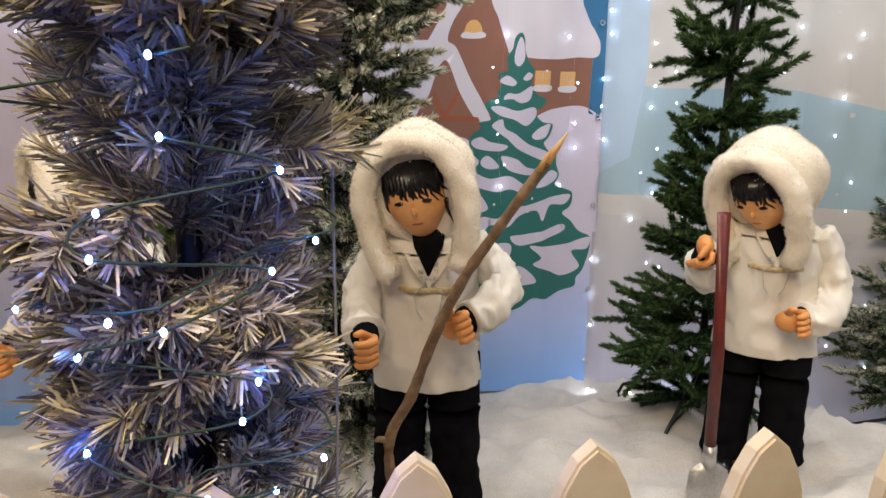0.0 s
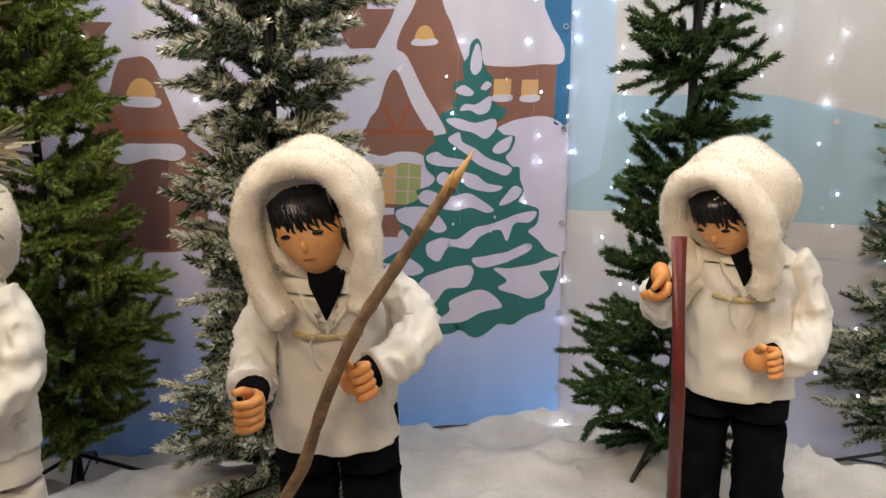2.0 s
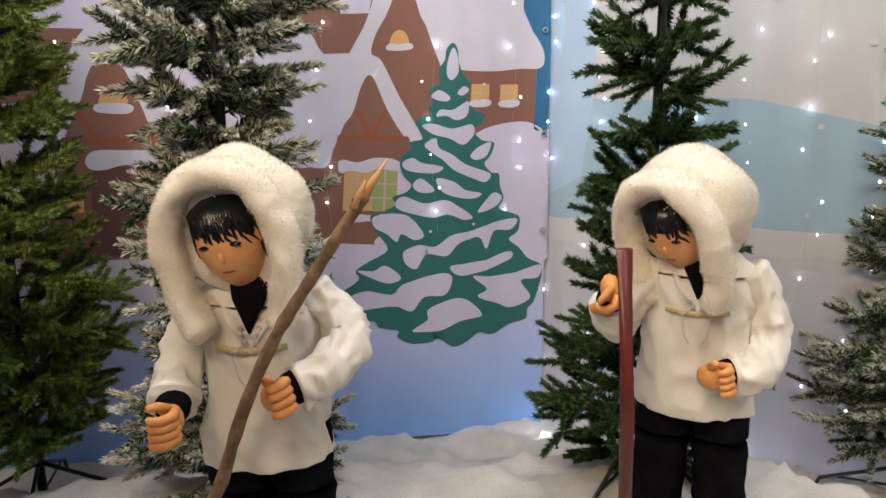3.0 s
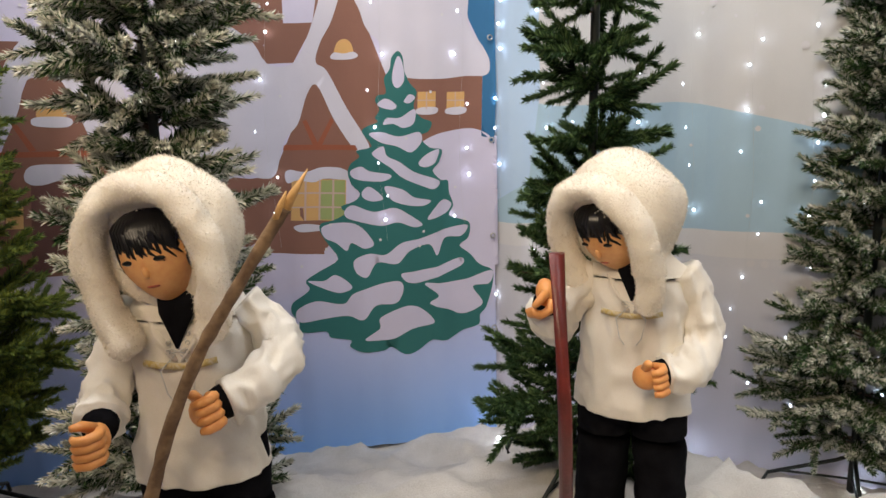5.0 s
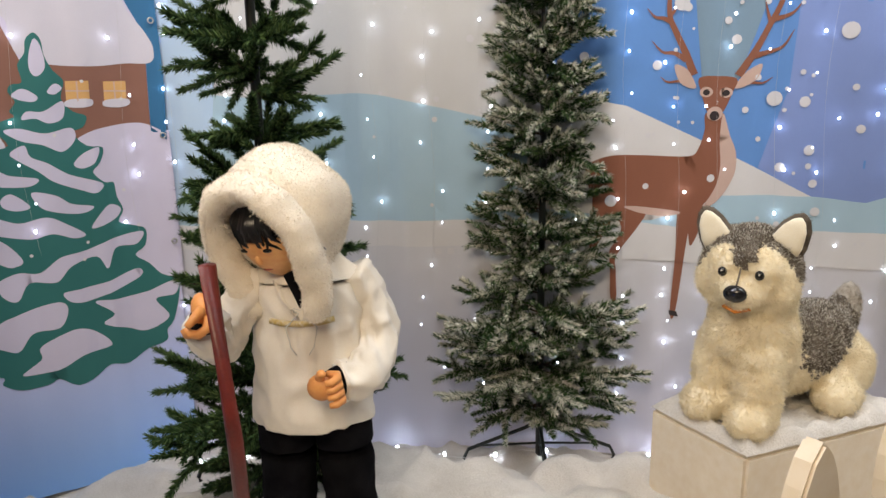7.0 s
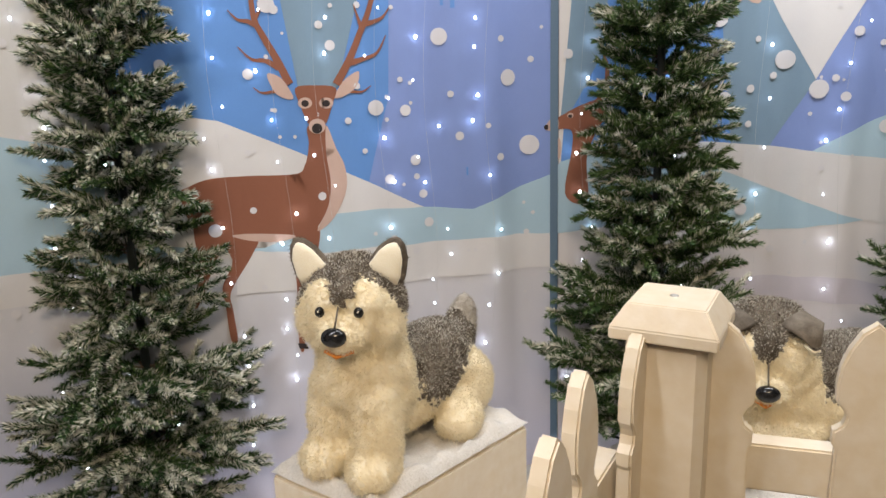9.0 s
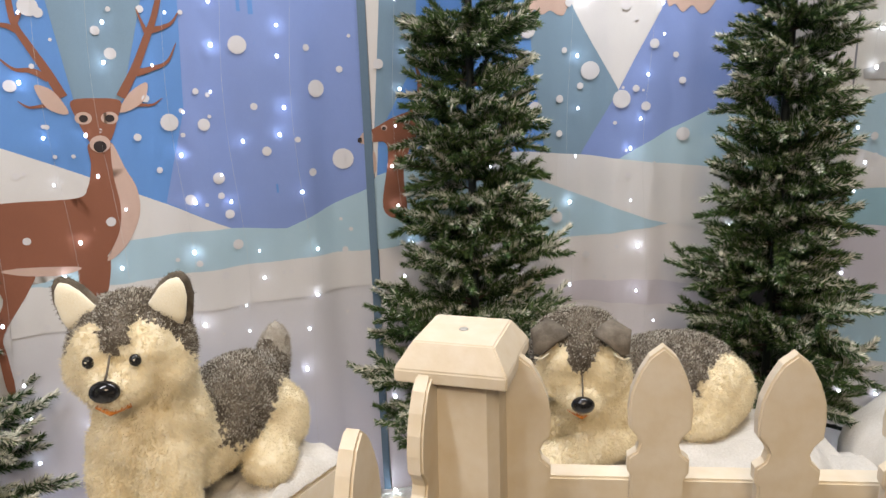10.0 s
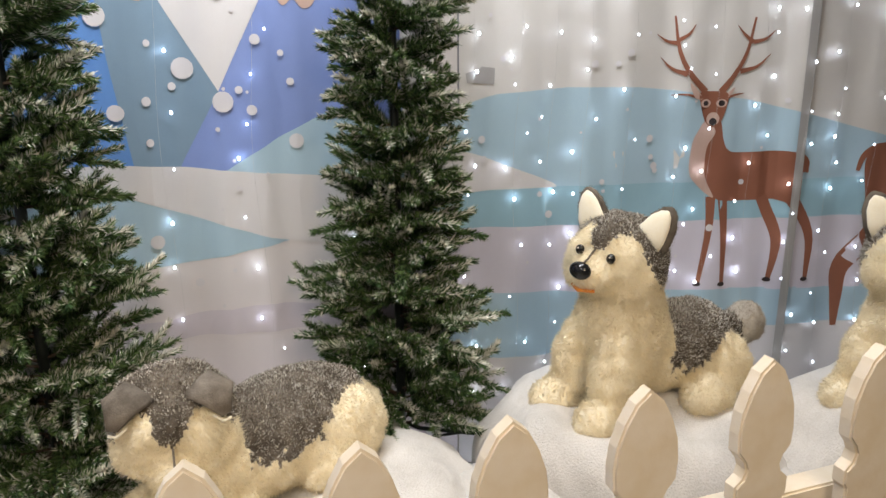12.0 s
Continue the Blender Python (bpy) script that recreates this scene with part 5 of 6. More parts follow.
def fur(shape, first_face, count, length, mat, width=0.0012, seed=0, droop=0.3, stray=0.45):
    """Short hairs on the faces added since first_face."""
    rs = np.random.RandomState(seed)
    pts = np.concatenate(shape.v)
    faces = [f for f in shape.f[first_face:] if len(f) == 4]
    q = pts[np.array(faces)]
    n = np.cross(q[:, 2] - q[:, 0], q[:, 3] - q[:, 1])
    area = np.linalg.norm(n, axis=1)
    n /= area[:, None] + 1e-12
    k = rs.choice(len(faces), count, p=area / area.sum())
    u, v = rs.rand(count, 1), rs.rand(count, 1)
    p = q[k, 0] * (1 - u) * (1 - v) + q[k, 1] * u * (1 - v) + q[k, 2] * u * v + q[k, 3] * (1 - u) * v
    way = n[k] + rs.randn(count, 3) * stray - np.array([0, 0, droop])
    way /= np.linalg.norm(way, axis=1)[:, None]
    side = np.cross(way, rs.randn(count, 3))
    side /= np.linalg.norm(side, axis=1)[:, None]
    ln = length * (0.5 + rs.rand(count, 1))
    verts = np.stack([p - side * width, p + side * width, p + way * ln], 1).reshape(-1, 3)
    shape.add(verts, [(3 * i, 3 * i + 1, 3 * i + 2) for i in range(count)], mat)


class Placed:
    """Adds pieces to a shape through a pose."""

    def __init__(self, shape, m):
        self.shape, self.m = shape, m

    def add(self, verts, faces, mat):
        v = np.asarray(verts, float)
        r = np.array(self.m.to_3x3())
        self.shape.add(v @ r.T + np.array(self.m.translation), faces, mat)


def fist(s, at, m3, mat, grip=True):
    """A hand with four curled fingers and a thumb."""
    m = Matrix.Translation(at) @ m3.to_4x4() @ Matrix.Scale(1.15, 4)
    p = Placed(s, m)
    blob(p, (0, 0, 0), (0.017, 0.026, 0.023), mat, nu=12, nv=8)
    for k in range(4):
        z = 0.019 - 0.0125 * k
        tube(p, [(0.006, -0.014, z), (0.002, -0.032, z), (-0.012, -0.040, z - 0.001), (-0.026, -0.036, z - 0.002), (-0.030, -0.026, z - 0.002)],
             [0.0075, 0.0078, 0.0075, 0.0068, 0.005], mat, 8)
    tube(p, [(-0.004, -0.004, 0.018), (-0.018, -0.016, 0.030), (-0.030, -0.026, 0.033)], [0.009, 0.0075, 0.005], mat, 8)


def wrinkled(s, path, radii, mat, n, flat, amp, freq, seed):
    """A sleeve or smock: a tube whose skin is creased by noise."""
    t = Shape()
    path = spline(path, 10)
    rr = spline([[r] if np.isscalar(r) else list(r) for r in radii], 10)
    tube(t, [tuple(p) for p in path], [(float(r[0]), float(r[0]) * flat) if len(r) == 1 else (float(r[0]), float(r[1])) for r in rr], mat, n)
    v = np.concatenate(t.v)
    c = np.repeat(path, n, axis=0)
    out = []
    for p, q in zip(v, c):
        d = Vector(p - q)
        w = Vector((p[0] * freq + seed, p[1] * freq, p[2] * freq * 0.6 + p[0] * freq * 0.5))
        k = 0.7 * noise.noise(w) + 1.7 * (0.28 - abs(noise.noise(w * 1.8 + Vector((3, 1, seed)))))
        out.append(p + np.array(d.normalized()) * amp * k)
    s.add(out, t.f, mat)


def parka_figure(name, place, turn, head, arms, label, trousers=BLACK_CLOTH, seed=1, size=0.95):
    """A display mannequin in a white hooded smock, as one mesh. It faces -y."""
    s = Shape()
    # trousers and boots
    for sg in (-1, 1):
        wrinkled(s, [(sg * 0.055, 0.005, 0.42), (sg * 0.062, 0, 0.25), (sg * 0.068, 0.0, 0.12), (sg * 0.07, 0.0, 0.05)], [0.062, 0.058, 0.056, 0.060], trousers, 16, 1.0, 0.006, 18, seed + sg)
        blob(s, (sg * 0.075, -0.03, 0.032), (0.040, 0.075, 0.034), BLACK_SHINE, rough=0.004)
    # smock
    wrinkled(s, [(0, 0, 0.362), (0, 0, 0.41), (0, 0, 0.50), (0, 0, 0.60), (0, 0, 0.655), (0, 0.004, 0.695), (0, 0.006, 0.722)],
             [(0.122, 0.096), (0.119, 0.094), (0.112, 0.090), (0.112, 0.084), (0.110, 0.076), (0.080, 0.064), (0.045, 0.045)], WHITE_CLOTH, 64, 1.0, 0.012, 12, seed)
    # arms
    for path, hand_turn, grip in arms:
        wrinkled(s, path, [0.040, 0.041, 0.040, 0.039, 0.041], WHITE_CLOTH, 48, 1.0, 0.0125, 19, seed + 3)
        a, b = Vector(path[-2]), Vector(path[-1])
        d = (b - a).normalized()
        tube(s, [tuple(b - d * 0.02), tuple(b + d * 0.008), tuple(b + d * 0.024)], [0.032, 0.030, 0.026], BLACK_CLOTH, 14)
        fist(s, b + d * 0.040, Euler([radians(k) for k in hand_turn]).to_matrix(), SKIN_HAND, grip)
    # yoke, lacing and braid
    tube(s, [(-0.062, -0.082, 0.596), (-0.035, -0.0895, 0.592), (0, -0.0925, 0.590), (0.035, -0.0895, 0.592), (0.062, -0.082, 0.596)], [(0.0022, 0.0068)] * 5, GOLD, 6)
    for k in range(3):
        z = 0.612 + 0.014 * k
        tube(s, [(-0.014, -0.090 + 0.006 * k, z), (0.014, -0.090 + 0.006 * k, z + 0.010)], 0.0012, CORD, 5)
        tube(s, [(0.014, -0.090 + 0.006 * k, z), (-0.014, -0.090 + 0.006 * k, z + 0.010)], 0.0012, CORD, 5)
    for sg in (-1, 1):
        for k in range(3):
            ring = [(sg * 0.016 + 0.0036 * math.cos(a), -0.0915 + 0.006 * k, 0.616 + 0.014 * k + 0.0036 * math.sin(a)) for a in np.linspace(0, 2 * math.pi, 9)]
            tube(s, ring, 0.0012, STEEL, 5, caps=False, up=(0, 1, 0))
        tube(s, [(sg * 0.004, -0.092, 0.612), (sg * 0.03, -0.097, 0.585), (sg * 0.022, -0.098, 0.545), (sg * 0.012, -0.099, 0.53)], 0.0013, CORD, 5)
        tube(s, [(sg * 0.004, -0.088, 0.60), (sg * 0.035, -0.080, 0.645), (sg * 0.048, -0.055, 0.675)], [(0.010, 0.003)] * 3, WHITE_CLOTH, 6)
    tube(s, [(0, -0.012, 0.68), (0, -0.02, 0.74)], [0.046, 0.042], BLACK_CLOTH, 14)
    # black collar in the open neck
    tube(s, [(0, -0.060, 0.712), (0, -0.076, 0.680), (0, -0.084, 0.652), (0, -0.090, 0.622)], [(0.036, 0.010), (0.030, 0.010), (0.016, 0.008), (0.002, 0.004)], BLACK_CLOTH, 12, up=(0, 1, 0))
    # head in the hood
    neck = Vector((0, -0.01, 0.70))
    h = Placed(s, Matrix.Translation(neck) @ Euler([radians(k) for k in head]).to_matrix().to_4x4())
    blob(h, (0, -0.035, 0.088), (0.066, 0.062, 0.086), SKIN, nu=28, nv=20, shift=lambda p: Vector((p.x * (1 - 0.22 * smooth01(-p.z / 0.07)), p.y, p.z)))
    blob(h, (0, -0.096, 0.077), (0.0065, 0.007, 0.011), SKIN, nu=10, nv=8)
    for sg in (-1, 1):
        blob(h, (sg * 0.026, -0.0905, 0.096), (0.013, 0.004, 0.0045), BLACK_SHINE, nu=10, nv=6)
    blob(h, (0, -0.0885, 0.050), (0.013, 0.004, 0.0030), material_lip(), nu=10, nv=6)
    blob(h, (0, -0.005, 0.118), (0.084, 0.078, 0.074), HAIR, nu=24, nv=14)
    rs = random.Random(seed)
    for k in range(46):
        a = radians(-82 + 164 * k / 45)
        x0, y0 = 0.068 * math.sin(a), -0.004 - 0.075 * math.cos(a)
        drop = 0.050 + 0.032 * abs(math.sin(a)) ** 2 + rs.uniform(-0.022, 0.016)
        if abs(a) > 0.9:
            drop += 0.04
        tube(h, [(x0 * 0.8, y0 * 0.75, 0.168), (x0 * 1.04, y0 * 1.12, 0.145), (x0 * 1.10, y0 * 1.18, 0.145 - drop * 0.6), (x0 * 1.06 + rs.uniform(-0.006, 0.022), y0 * 1.13, 0.152 - drop)],
             [(0.008, 0.004), (0.008, 0.0045), (0.006, 0.0035), (0.001, 0.001)], HAIR, 6)
    for k in range(16):
        a, b = rs.uniform(-1.2, 1.2), rs.uniform(0.25, 1.1)
        q = (0.088 * math.sin(a) * math.sin(b) * 1.05, -0.005 - 0.088 * math.cos(a) * math.sin(b), 0.118 + 0.078 * math.cos(b))
        blob(h, q, (0.0022, 0.0022, 0.0015), FUR, nu=6, nv=4)
    # hood: a deep cowl and its thick fur rim
    f0 = len(s.f)

    def cowl(p):
        k = 1.0 if p.z > 0 else 1.0 - 0.25 * min(1, -p.z / 0.12)
        return Vector((p.x * k, max(p.y, -0.076), p.z))

    blob(h, (0, 0.022, 0.096), (0.120, 0.122, 0.138), FUR, rough=0.012, freq=14, nu=36, nv=26, shift=cowl)
    rim = [(0, -0.050, 0.210), (0.062, -0.058, 0.190), (0.098, -0.068, 0.128), (0.101, -0.080, 0.055), (0.088, -0.094, -0.012), (0.066, -0.106, -0.056)]
    ring = spline([(-x, y, z) for x, y, z in rim[:0:-1]] + rim, 6)
    rad = [(0.026, 0.033)] * len(ring)
    rad[0] = rad[-1] = (0.014, 0.016)
    rad[1] = rad[-2] = (0.024, 0.028)
    r0 = Shape()
    tube(r0, [tuple(p) for p in ring], rad, FUR, 18, up=(0, 1, 0))
    lumpy = np.concatenate(r0.v)
    lumpy = lumpy + np.array([[noise.noise(Vector(p) * 26 + Vector((k, seed, 0))) * 0.006 for k in (0, 5, 9)] for p in lumpy])
    h.add(lumpy, r0.f, FUR)
    fur(s, f0, 34000, 0.0042, FUR_HAIR, 0.0008, seed)
    me = s.mesh(name)
    ob = new(name, me)
    ob.matrix_basis = pose(*place, 0, 0, turn) @ Matrix.Diagonal((size, size, size, 1))
    return tagged(ob, label, "mannequin", "mannequins in white parkas")


LIP = []


def material_lip():
    if not LIP:
        LIP.append(material("painted_lip", (0.42, 0.10, 0.06), 0.5))
    return LIP[0]


parka_figure("mannequin", (-0.028, 1.45, 0.318), 2, (9, -10, -10),
             [([(-0.088, 0.0, 0.672), (-0.122, -0.005, 0.61), (-0.142, -0.03, 0.55), (-0.142, -0.08, 0.515), (-0.132, -0.115, 0.505)], (0, 0, 20), False),
              ([(0.088, 0.0, 0.672), (0.128, 0.0, 0.625), (0.162, -0.03, 0.585), (0.130, -0.095, 0.555), (0.082, -0.125, 0.540)], (-20, 0, 55), True)],
             "mannequin in a white hooded fur-trimmed smock holding a bare stick", seed=1)
parka_figure("mannequin", (0.800, 1.69, 0.300), -20, (28, -6, -32),
             [([(-0.088, 0.0, 0.672), (-0.130, -0.03, 0.605), (-0.160, -0.075, 0.560), (-0.166, -0.115, 0.575), (-0.166, -0.135, 0.612)], (70, 0, 25), True),
              ([(0.090, 0.0, 0.668), (0.130, 0.01, 0.600), (0.146, -0.02, 0.525), (0.112, -0.085, 0.485), (0.070, -0.110, 0.480)], (-10, 0, 70), False)],
             "mannequin in a white hooded fur-trimmed smock leaning on a shovel", seed=5)
parka_figure("mannequin", (-0.70, 1.45, 0.300), -16, (10, 0, -34),
             [([(-0.088, 0.0, 0.672), (-0.130, -0.005, 0.61), (-0.15, -0.03, 0.54), (-0.145, -0.08, 0.495), (-0.138, -0.115, 0.478)], (0, 0, 20), False),
              ([(0.088, 0.0, 0.672), (0.130, 0.0, 0.60), (0.155, -0.03, 0.53), (0.130, -0.085, 0.495), (0.088, -0.115, 0.485)], (-20, 0, 55), True)],
             "mannequin in white hooded smock and pale trousers behind the tree", trousers=WHITE_CLOTH, seed=9)


def bare_stick():
    s = Shape()
    p = spline([(-0.085, 1.245, 0.30), (-0.080, 1.255, 0.42), (-0.098, 1.262, 0.60), (-0.055, 1.266, 0.70), (-0.012, 1.268, 0.82), (0.040, 1.27, 0.93), (0.098, 1.27, 1.02), (0.155, 1.27, 1.105), (0.183, 1.27, 1.145)], 6)
    r = [0.0112 - 0.0022 * i / len(p) + 0.0024 * noise.noise(Vector((0, 0, i * 0.7))) for i in range(len(p))]
    tube(s, [tuple(v) for v in p], r, BARK, 10)
    tube(s, [(-0.097, 1.262, 0.61), (-0.118, 1.256, 0.616), (-0.124, 1.254, 0.612)], [0.008, 0.006, 0.003], BARK, 8)
    root = thing("wooden_stick", (-0.085, 1.245, 0.30), "bare crooked wooden stick with a split pale tip", "stick")
    back = root.matrix_basis.inverted()
    put("shaft", s.mesh("shaft"), root, back)
    s = Shape()
    tube(s, [(0.180, 1.27, 1.140), (0.196, 1.268, 1.165), (0.218, 1.268, 1.198)], [0.0088, 0.006, 0.001], RAW_WOOD, 8)
    tube(s, [(0.170, 1.266, 1.130), (0.180, 1.262, 1.152), (0.188, 1.260, 1.170)], [0.006, 0.005, 0.001], RAW_WOOD, 6)
    put("split_tip", s.mesh("split_tip"), root, back, "pale splintered end")


bare_stick()


def shovel():
    root = thing("shovel", (0.625, 1.545, 0.29), "shovel with a dark red handle and worn steel blade", "shovel")
    s = Shape()
    tube(s, [(0.012, 0.0, 0.10), (0.006, 0.0, 0.40), (-0.012, 0.0, 0.715)], [0.0135, 0.014, 0.0145], RED_WOOD, 14)
    put("handle", s.mesh("handle"), root)
    s = Shape()
    tube(s, [(0.012, 0, 0.16), (0.013, 0, 0.10)], [0.0155, 0.017], STEEL, 12)
    n, verts, faces = 9, [], []
    for j, (z, w) in enumerate(((0.11, 0.020), (0.095, 0.045), (0.05, 0.052), (0.01, 0.040), (-0.02, 0.006))):
        for i in range(n):
            u = -1 + 2 * i / (n - 1)
            verts.append((0.013 + u * w, -0.012 + 0.014 * u * u - 0.25 * (0.11 - z), z))
    m = len(verts)
    verts += [(x, y + 0.003, z) for x, y, z in verts]
    for j in range(4):
        for i in range(n - 1):
            a = j * n + i
            faces += [(a, a + 1, a + n + 1, a + n), (m + a, m + a + n, m + a + n + 1, m + a + 1)]
    s.add(verts, faces, STEEL)
    put("blade", s.mesh("blade"), root)


shovel()

# ---- the plush dogs ----


def fused(shape, lumps, blend=0.011, cell=0.0065, rag=0.003, seed=0):
    """Melts soft lumps (centre, radii, turn, material) into one skin and adds it to the shape."""
    lo = np.min([np.array(c) - max(r) for c, r, _, _ in lumps], axis=0) - 0.03
    hi = np.max([np.array(c) + max(r) for c, r, _, _ in lumps], axis=0) + 0.03
    n = np.ceil((hi - lo) / cell).astype(int)
    g = np.stack(np.meshgrid(*[lo[i] + cell * np.arange(n[i]) for i in range(3)], indexing="ij"), -1)
    mats, sums = [], []
    for c, r, turn, mat in lumps:
        q = (g - np.array(c)) @ np.array(turn)
        d = (np.linalg.norm(q / np.array(r), axis=-1) - 1) * min(r)
        if mat not in mats:
            mats.append(mat)
            sums.append(np.zeros(g.shape[:3]))
        sums[mats.index(mat)] += np.exp(-d / blend)
    rs = np.random.RandomState(seed)
    wob, wob2 = np.zeros(g.shape[:3]), np.zeros(g.shape[:3])
    for k in range(14):
        way = rs.randn(3)
        way /= np.linalg.norm(way)
        wob += np.sin(g @ way * rs.uniform(70, 150) + rs.uniform(0, 6)) / 3.7
        wob2 += np.sin(g @ way[::-1] * rs.uniform(230, 420) + rs.uniform(0, 6)) / 3.7
    field = -blend * np.log(sum(sums) + 1e-30) + 0.0026 * wob + 0.0012 * wob2
    shade = [-blend * np.log(s + 1e-30) for s in sums]
    if len(shade) > 1:
        shade[1] = shade[1] + rag * (wob2 + 0.5 * wob)
    kind = np.argmin(np.stack(shade), axis=0)
    s = field < 0
    off = [(i, j, k) for i in (0, 1) for j in (0, 1) for k in (0, 1)]
    part_ = lambda arr, o: arr[o[0]:arr.shape[0] - 1 + o[0], o[1]:arr.shape[1] - 1 + o[1], o[2]:arr.shape[2] - 1 + o[2]]
    count = sum(part_(s, o).astype(int) for o in off)
    cells = np.argwhere((count > 0) & (count < 8))
    ident = -np.ones(count.shape, int)
    ident[tuple(cells.T)] = np.arange(len(cells))
    total, hits = np.zeros((len(cells), 3)), np.zeros(len(cells))
    for o in off:
        for ax in range(3):
            if o[ax]:
                continue
            e = list(o)
            e[ax] = 1
            fa, fb = field[tuple((cells + o).T)], field[tuple((cells + e).T)]
            cross = (fa < 0) != (fb < 0)
            t = np.where(cross, fa / np.where(cross, fa - fb, 1), 0)
            p = np.array(o, float)[None, :].repeat(len(cells), 0)
            p[:, ax] += t
            total[cross] += p[cross]
            hits[cross] += 1
    verts = lo + cell * (cells + total / hits[:, None])
    quads = []
    for ax in range(3):
        sl, sh = [slice(None)] * 3, [slice(None)] * 3
        sl[ax], sh[ax] = slice(0, -1), slice(1, None)
        flip = s[tuple(sl)] != s[tuple(sh)]
        b1, b2 = (ax + 1) % 3, (ax + 2) % 3
        for q in np.argwhere(flip):
            if q[b1] == 0 or q[b2] == 0:
                continue
            ring = []
            for d1, d2 in ((1, 1), (0, 1), (0, 0), (1, 0)):
                w = q.copy()
                w[b1] -= d1
                w[b2] -= d2
                ring.append(ident[tuple(w)])
            if min(ring) < 0:
                continue
            quads.append((tuple(ring) if s[tuple(q)] else tuple(ring[::-1]), kind[tuple(q)]))
    for i, mat in enumerate(mats):
        chosen = [f for f, k in quads if k == i]
        if chosen:
            used = sorted({v for f in chosen for v in f})
            new_id = {v: j for j, v in enumerate(used)}
            shape.add(verts[used], [tuple(new_id[v] for v in f) for f in chosen], mat)


def plush_dog(place, turn, head, lying, label, seed, tail_up=True, size=1.0, reach=0.0, long=1.0):
    """A stuffed husky, as one mesh. It faces -y; head: turn of the head in degrees."""
    s = Shape()
    c, g = FUR_CREAM, FUR_GREY
    still, nod = Matrix.Identity(3), Euler((radians(12), 0, 0)).to_matrix()
    if lying:
        centre = Vector((0, -0.065, 0.250))
        lumps = [((0, 0.20, 0.105), (0.122, 0.24, 0.100), still, c), ((0, 0.20, 0.138), (0.120, 0.235, 0.096), still, g), ((0, -0.02, 0.14), (0.092, 0.085, 0.12), still, c)]
        for sg in (-1, 1):
            lumps += [((sg * 0.105, 0.32, 0.085), (0.056, 0.105, 0.088), still, c), ((sg * 0.125, 0.24, 0.045), (0.045, 0.09, 0.045), still, c),
                      ((sg * 0.070, -0.06, 0.052), (0.044, 0.12, 0.044), still, c), ((sg * 0.06, -0.19, 0.044), (0.046, 0.052, 0.042), still, c)]
        lumps += [((0.03, 0.44, 0.07), (0.05, 0.06, 0.055), still, c)]
    else:
        centre = Vector((0, -0.03, 0.395))
        lumps = [((0, 0.18 * long, 0.140), (0.094, 0.20 * long, 0.086), nod, c), ((0, 0.205 * long, 0.156), (0.103, 0.188 * long, 0.088), nod, g),
                 ((0, 0.015, 0.215), (0.102, 0.094, 0.122), still, c), ((0, -0.03, 0.235), (0.082, 0.074, 0.082), still, c), ((0, -0.005, 0.305), (0.090, 0.082, 0.10), still, c)]
        for sg in (-1, 1):
            lumps += [((sg * (0.060 + 0.15 * reach), -0.045 - 0.4 * reach, 0.125), (0.052, 0.054 + 0.3 * reach, 0.115), still, c),
                      ((sg * (0.064 + 0.3 * reach), -0.078 - reach, 0.042), (0.052, 0.060, 0.043), still, c),
                      ((sg * 0.088, 0.32 * long, 0.085), (0.050, 0.085, 0.082), still, c), ((sg * 0.122, 0.205 * long, 0.048), (0.050, 0.066, 0.049), still, c)]
        if tail_up:
            lumps += [((0, 0.435, 0.155), (0.034, 0.036, 0.065), still, g), ((0, 0.462, 0.215), (0.032, 0.032, 0.062), still, FUR_PALE)]
        else:
            lumps += [((0.012, 0.415 * long, 0.150), (0.040, 0.06, 0.042), still, g), ((0.03, 0.49 * long, 0.165), (0.046, 0.05, 0.052), still, FUR_PALE)]
    m = Matrix.Translation(centre) @ Euler([radians(k) for k in head]).to_matrix().to_4x4()
    hr = m.to_3x3()

    def on_head(p, r, mat):
        lumps.append((tuple(m @ Vector(p)), r, hr, mat))

    on_head((0, 0.0, -0.005), (0.090, 0.080, 0.082), c)
    on_head((0.060, -0.018, -0.036), (0.044, 0.046, 0.046), c)
    on_head((-0.060, -0.018, -0.036), (0.044, 0.046, 0.046), c)
    on_head((0, -0.086, -0.032), (0.044, 0.052, 0.035), c)
    on_head((0, 0.026, 0.030), (0.097, 0.076, 0.072), g)
    on_head((0, -0.040, 0.048), (0.026, 0.040, 0.034), g)
    for sg in (-1, 1):
        on_head((sg * 0.078, 0.018, -0.008), (0.030, 0.040, 0.050), g)
        on_head((sg * 0.042, -0.056, 0.016), (0.028, 0.024, 0.034), c)
    fused(s, lumps, seed=seed)
    f_end = len(s.f)
    h = Placed(s, m)
    fur_by_mat(s, f_end, (c, g, FUR_PALE), 115000, seed)
    blob(h, (0, -0.140, -0.016), (0.026, 0.018, 0.020), BLACK_SHINE, nu=16, nv=10)
    tube(h, [(0, -0.094, 0.030), (0, -0.118, 0.008), (0, -0.136, -0.002)], [(0.0020, 0.003)] * 3, g, 6)
    tube(h, [(-0.028, -0.112, -0.058), (0, -0.132, -0.062), (0.028, -0.112, -0.058)], [(0.006, 0.004)] * 3, ORANGE, 8)
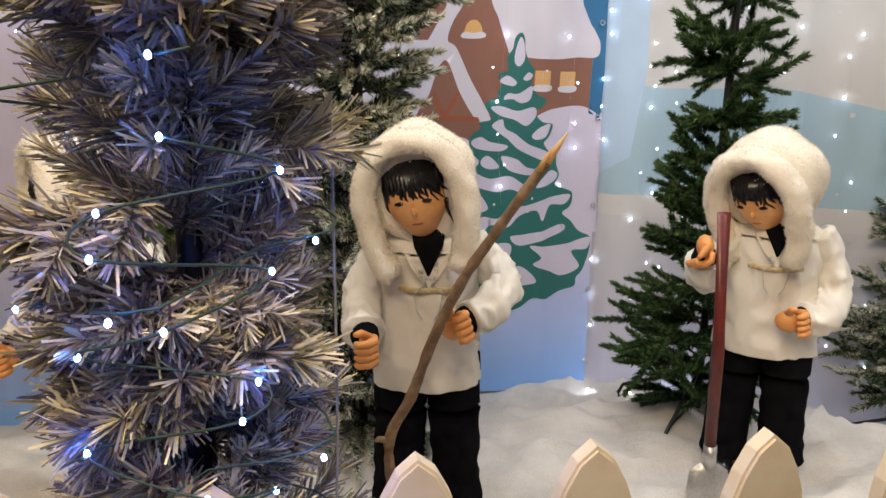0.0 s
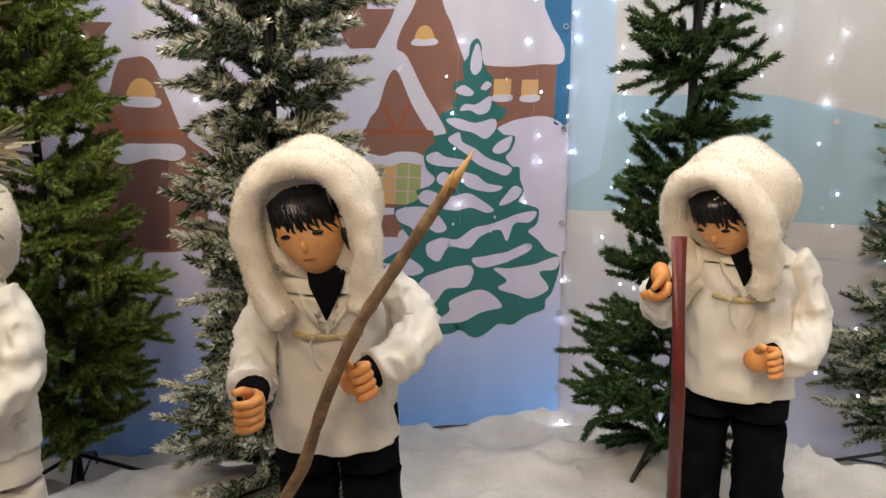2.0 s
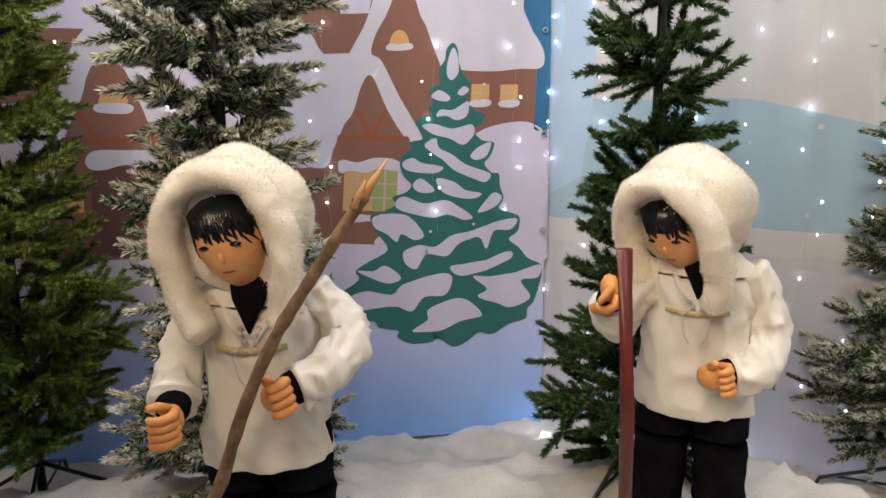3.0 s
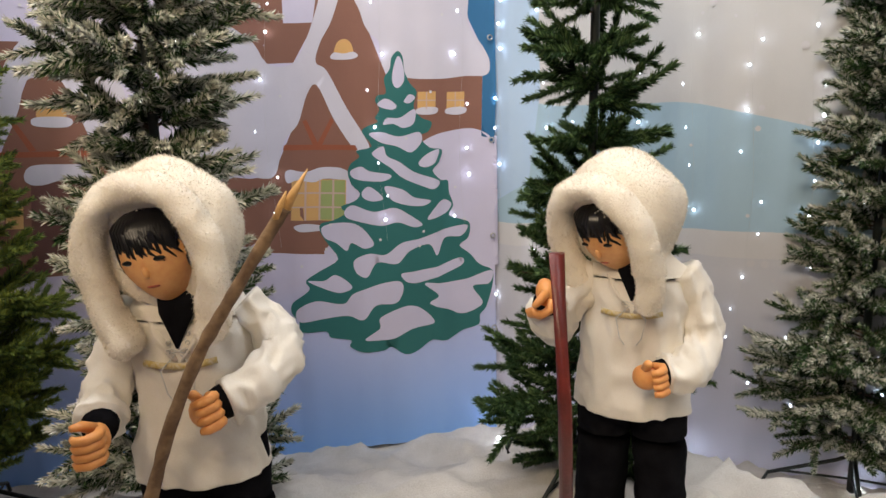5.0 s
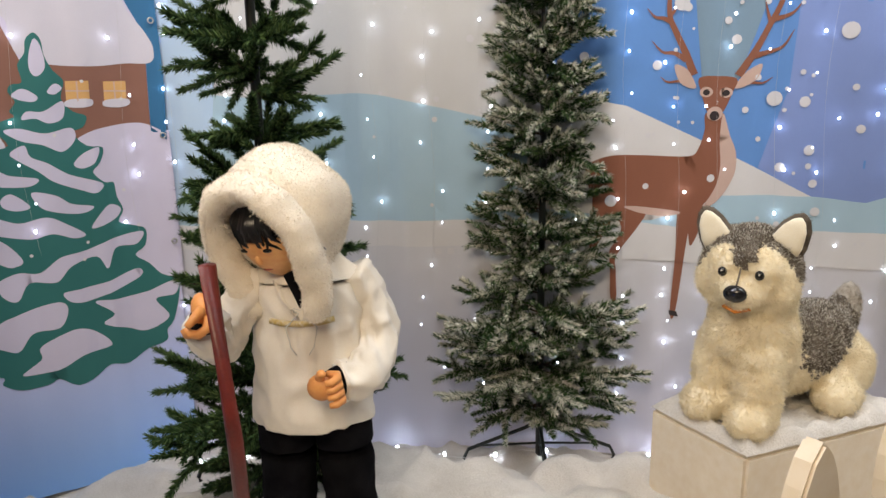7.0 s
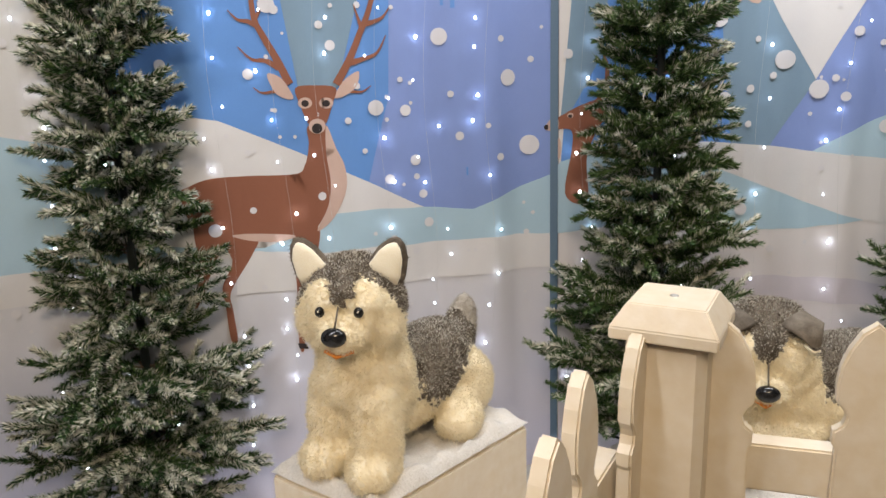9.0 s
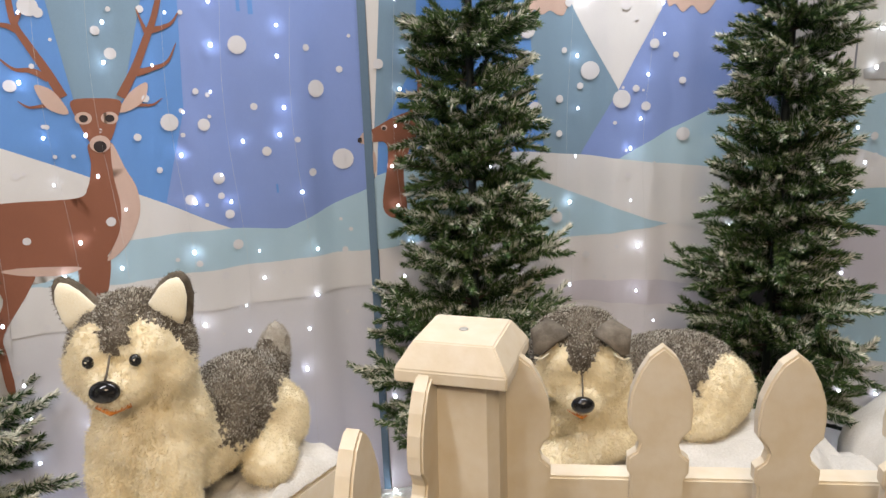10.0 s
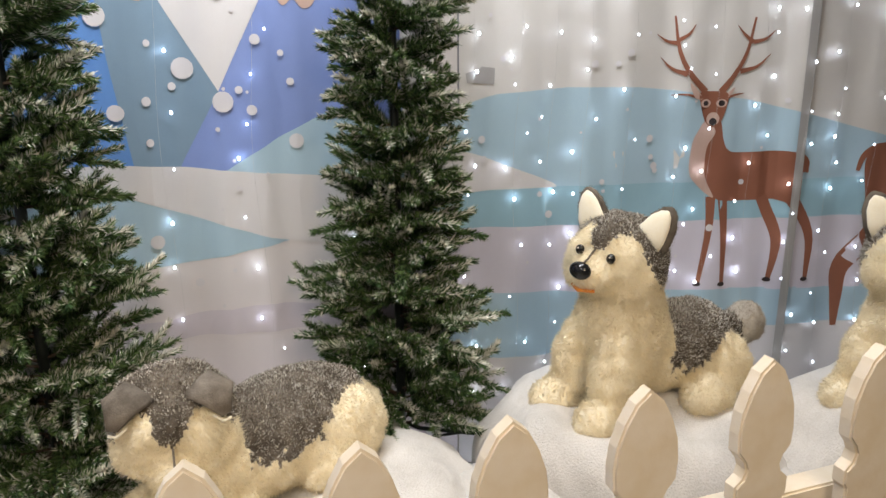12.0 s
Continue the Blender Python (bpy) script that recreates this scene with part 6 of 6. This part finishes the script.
    for sg in (-1, 1):
        if lying:
            tube(h, [(sg * 0.030, -0.084, 0.012), (sg * 0.045, -0.082, 0.008), (sg * 0.058, -0.073, 0.012)], 0.0022, BLACK_SHINE, 6)
            tube(h, [(sg * 0.050, 0.0, 0.088), (sg * 0.084, -0.030, 0.086), (sg * 0.096, -0.058, 0.058)], [(0.040, 0.012), (0.038, 0.012), (0.010, 0.006)], g, 12)
            tube(h, [(sg * 0.072, -0.058, 0.060), (sg * 0.090, -0.066, 0.050), (sg * 0.104, -0.060, 0.050)], 0.0028, c, 6)
        else:
            blob(h, (sg * 0.040, -0.091, 0.017), (0.0105, 0.009, 0.0115), BLACK_SHINE, nu=12, nv=8)
            # catchlight on the bead eye, modelled as a small cream dot
            blob(h, (sg * 0.041, -0.0995, 0.021), (0.002, 0.002, 0.002), PAINT, nu=6, nv=4)
            back = Shape()
            tube(back, [(sg * 0.066, 0.012, 0.045), (sg * 0.082, 0.010, 0.078), (sg * 0.097, 0.008, 0.112), (sg * 0.106, 0.006, 0.134), (sg * 0.110, 0.005, 0.143)],
                 [(0.043, 0.014), (0.042, 0.014), (0.033, 0.012), (0.019, 0.009), (0.005, 0.004)], g, 16, up=(0, 1, 0))
            fur(back, 0, 1500, 0.005, g, 0.0006, seed)
            h.add(np.concatenate(back.v), back.f, g)
            tube(h, [(sg * 0.064, -0.003, 0.045), (sg * 0.080, -0.006, 0.078), (sg * 0.094, -0.006, 0.110), (sg * 0.102, -0.004, 0.128), (sg * 0.105, -0.002, 0.135)],
                 [(0.036, 0.009), (0.035, 0.009), (0.026, 0.008), (0.014, 0.006), (0.003, 0.003)], c, 16, up=(0, 1, 0))
    ob = new("plush_dog", s.mesh("plush_dog"))
    ob.matrix_basis = pose(*place, 0, 0, turn) @ Matrix.Diagonal((size, size, size, 1))
    return tagged(ob, label, "plush toy", "plush husky dogs")


def fur_by_mat(s, f_end, mats, count, seed):
    """Hairs in the colour of the face that they grow on, and white flecks of snow on top."""
    total = sum(s.m[i] in [s.slot(m) for m in mats] for i in range(f_end))
    faces, index = s.f, s.m
    for m in mats:
        t = Shape()
        t.v = s.v
        t.f = [faces[i] for i in range(f_end) if index[i] == s.slot(m)]
        t.m = [0] * len(t.f)
        n0 = len(t.f)
        if not n0:
            continue
        t.v = list(s.v)
        t.count = s.count
        fur(t, 0, int(count * n0 / total), 0.0095 if m is FUR_CREAM else 0.0075, m, 0.0009 if m is FUR_CREAM else 0.0006, seed, 0.45, 0.8)
        s.add(t.v[-1], [(3 * i, 3 * i + 1, 3 * i + 2) for i in range(len(t.v[-1]) // 3)], CREAM_HAIR if m is FUR_CREAM else m)
        if m is FUR_GREY:
            u = Shape()
            u.v, u.f, u.m, u.count = list(s.v), t.f[:n0], [0] * n0, s.count
            fur(u, 0, 10500, 0.0050, FLECK, 0.0018, seed + 1, droop=-0.6)
            s.add(u.v[-1], [(3 * i, 3 * i + 1, 3 * i + 2) for i in range(len(u.v[-1]) // 3)], FLECK)


plush_dog((1.790, 1.548, 0.490), -78, (4, 0, 22), False, "grey and cream plush husky sitting alert on a white block", 3, size=0.94)
plush_dog((2.585, 0.96, 0.41), -118, (20, 0, 52), True, "grey and cream plush husky lying asleep in the snow", 4)
plush_dog((3.03, 0.08, 0.455), -146, (-6, 6, 16), False, "grey and cream plush husky sitting up on a snow mound", 6, False, 1.03, 0.05, 0.84)
plush_dog((3.06, -0.63, 0.455), -150, (-4, 0, 36), False, "grey and cream plush husky beside another on a snow mound", 8, False, 1.03, 0.04, 0.84)


def snow_block():
    v, z0, z1 = [], 0.02, 0.475
    ring = [(1.645, 1.707), (1.675, 1.420), (2.170, 1.405), (2.14, 1.69)]
    v = [(x, y, z0) for x, y in ring] + [(x, y, z1) for x, y in ring]
    root = thing("display_block", (0, 0, 0), "white painted display block with batting on top", "pedestal")
    put("body", bevelled("body", v, BOX_FACES, PAINT, 0.008), root)
    s = Shape()
    n = 26
    verts, faces = [], []
    for j in range(n):
        for i in range(n):
            a, b = i / (n - 1), j / (n - 1)
            p = (np.array(ring[0]) * (1 - a) + np.array(ring[1]) * a) * (1 - b) + (np.array(ring[3]) * (1 - a) + np.array(ring[2]) * a) * b
            e = min(a, 1 - a, b, 1 - b)
            verts.append((p[0], p[1], z1 + 0.003 + smooth01(e / 0.05 + 0.15) * (0.012 + 0.05 * abs(noise.noise(Vector((p[0] * 17, p[1] * 17, 2)))))))
    for j in range(n - 1):
        for i in range(n - 1):
            faces.append((j * n + i, j * n + i + 1, (j + 1) * n + i + 1, (j + 1) * n + i))
    s.add(verts, faces, BATTING)
    put("snow_cover", s.mesh("snow_cover"), root, label="rumpled white batting")


snow_block()


def snow_mound(place, size, seed):
    s = Shape()
    blob(s, (0, 0, 0), size, BATTING, rough=0.05, freq=5 + seed, nu=40, nv=24, shift=lambda p: Vector((p.x, p.y, min(p.z, size[2] * 0.72))))
    ob = new("snow_mound", s.mesh("snow_mound"))
    ob.matrix_basis = pose(*place)
    tagged(ob, "rounded heap of white snow batting", "snow mound", "snow mounds")


snow_mound((2.75, 0.80, 0.22), (0.46, 0.42, 0.27), 1)
snow_mound((3.06, 0.04, 0.25), (0.36, 0.40, 0.33), 2)
snow_mound((3.08, -0.68, 0.25), (0.36, 0.40, 0.33), 3)
snow_mound((1.52, 1.72, 0.06), (0.26, 0.22, 0.30), 4)
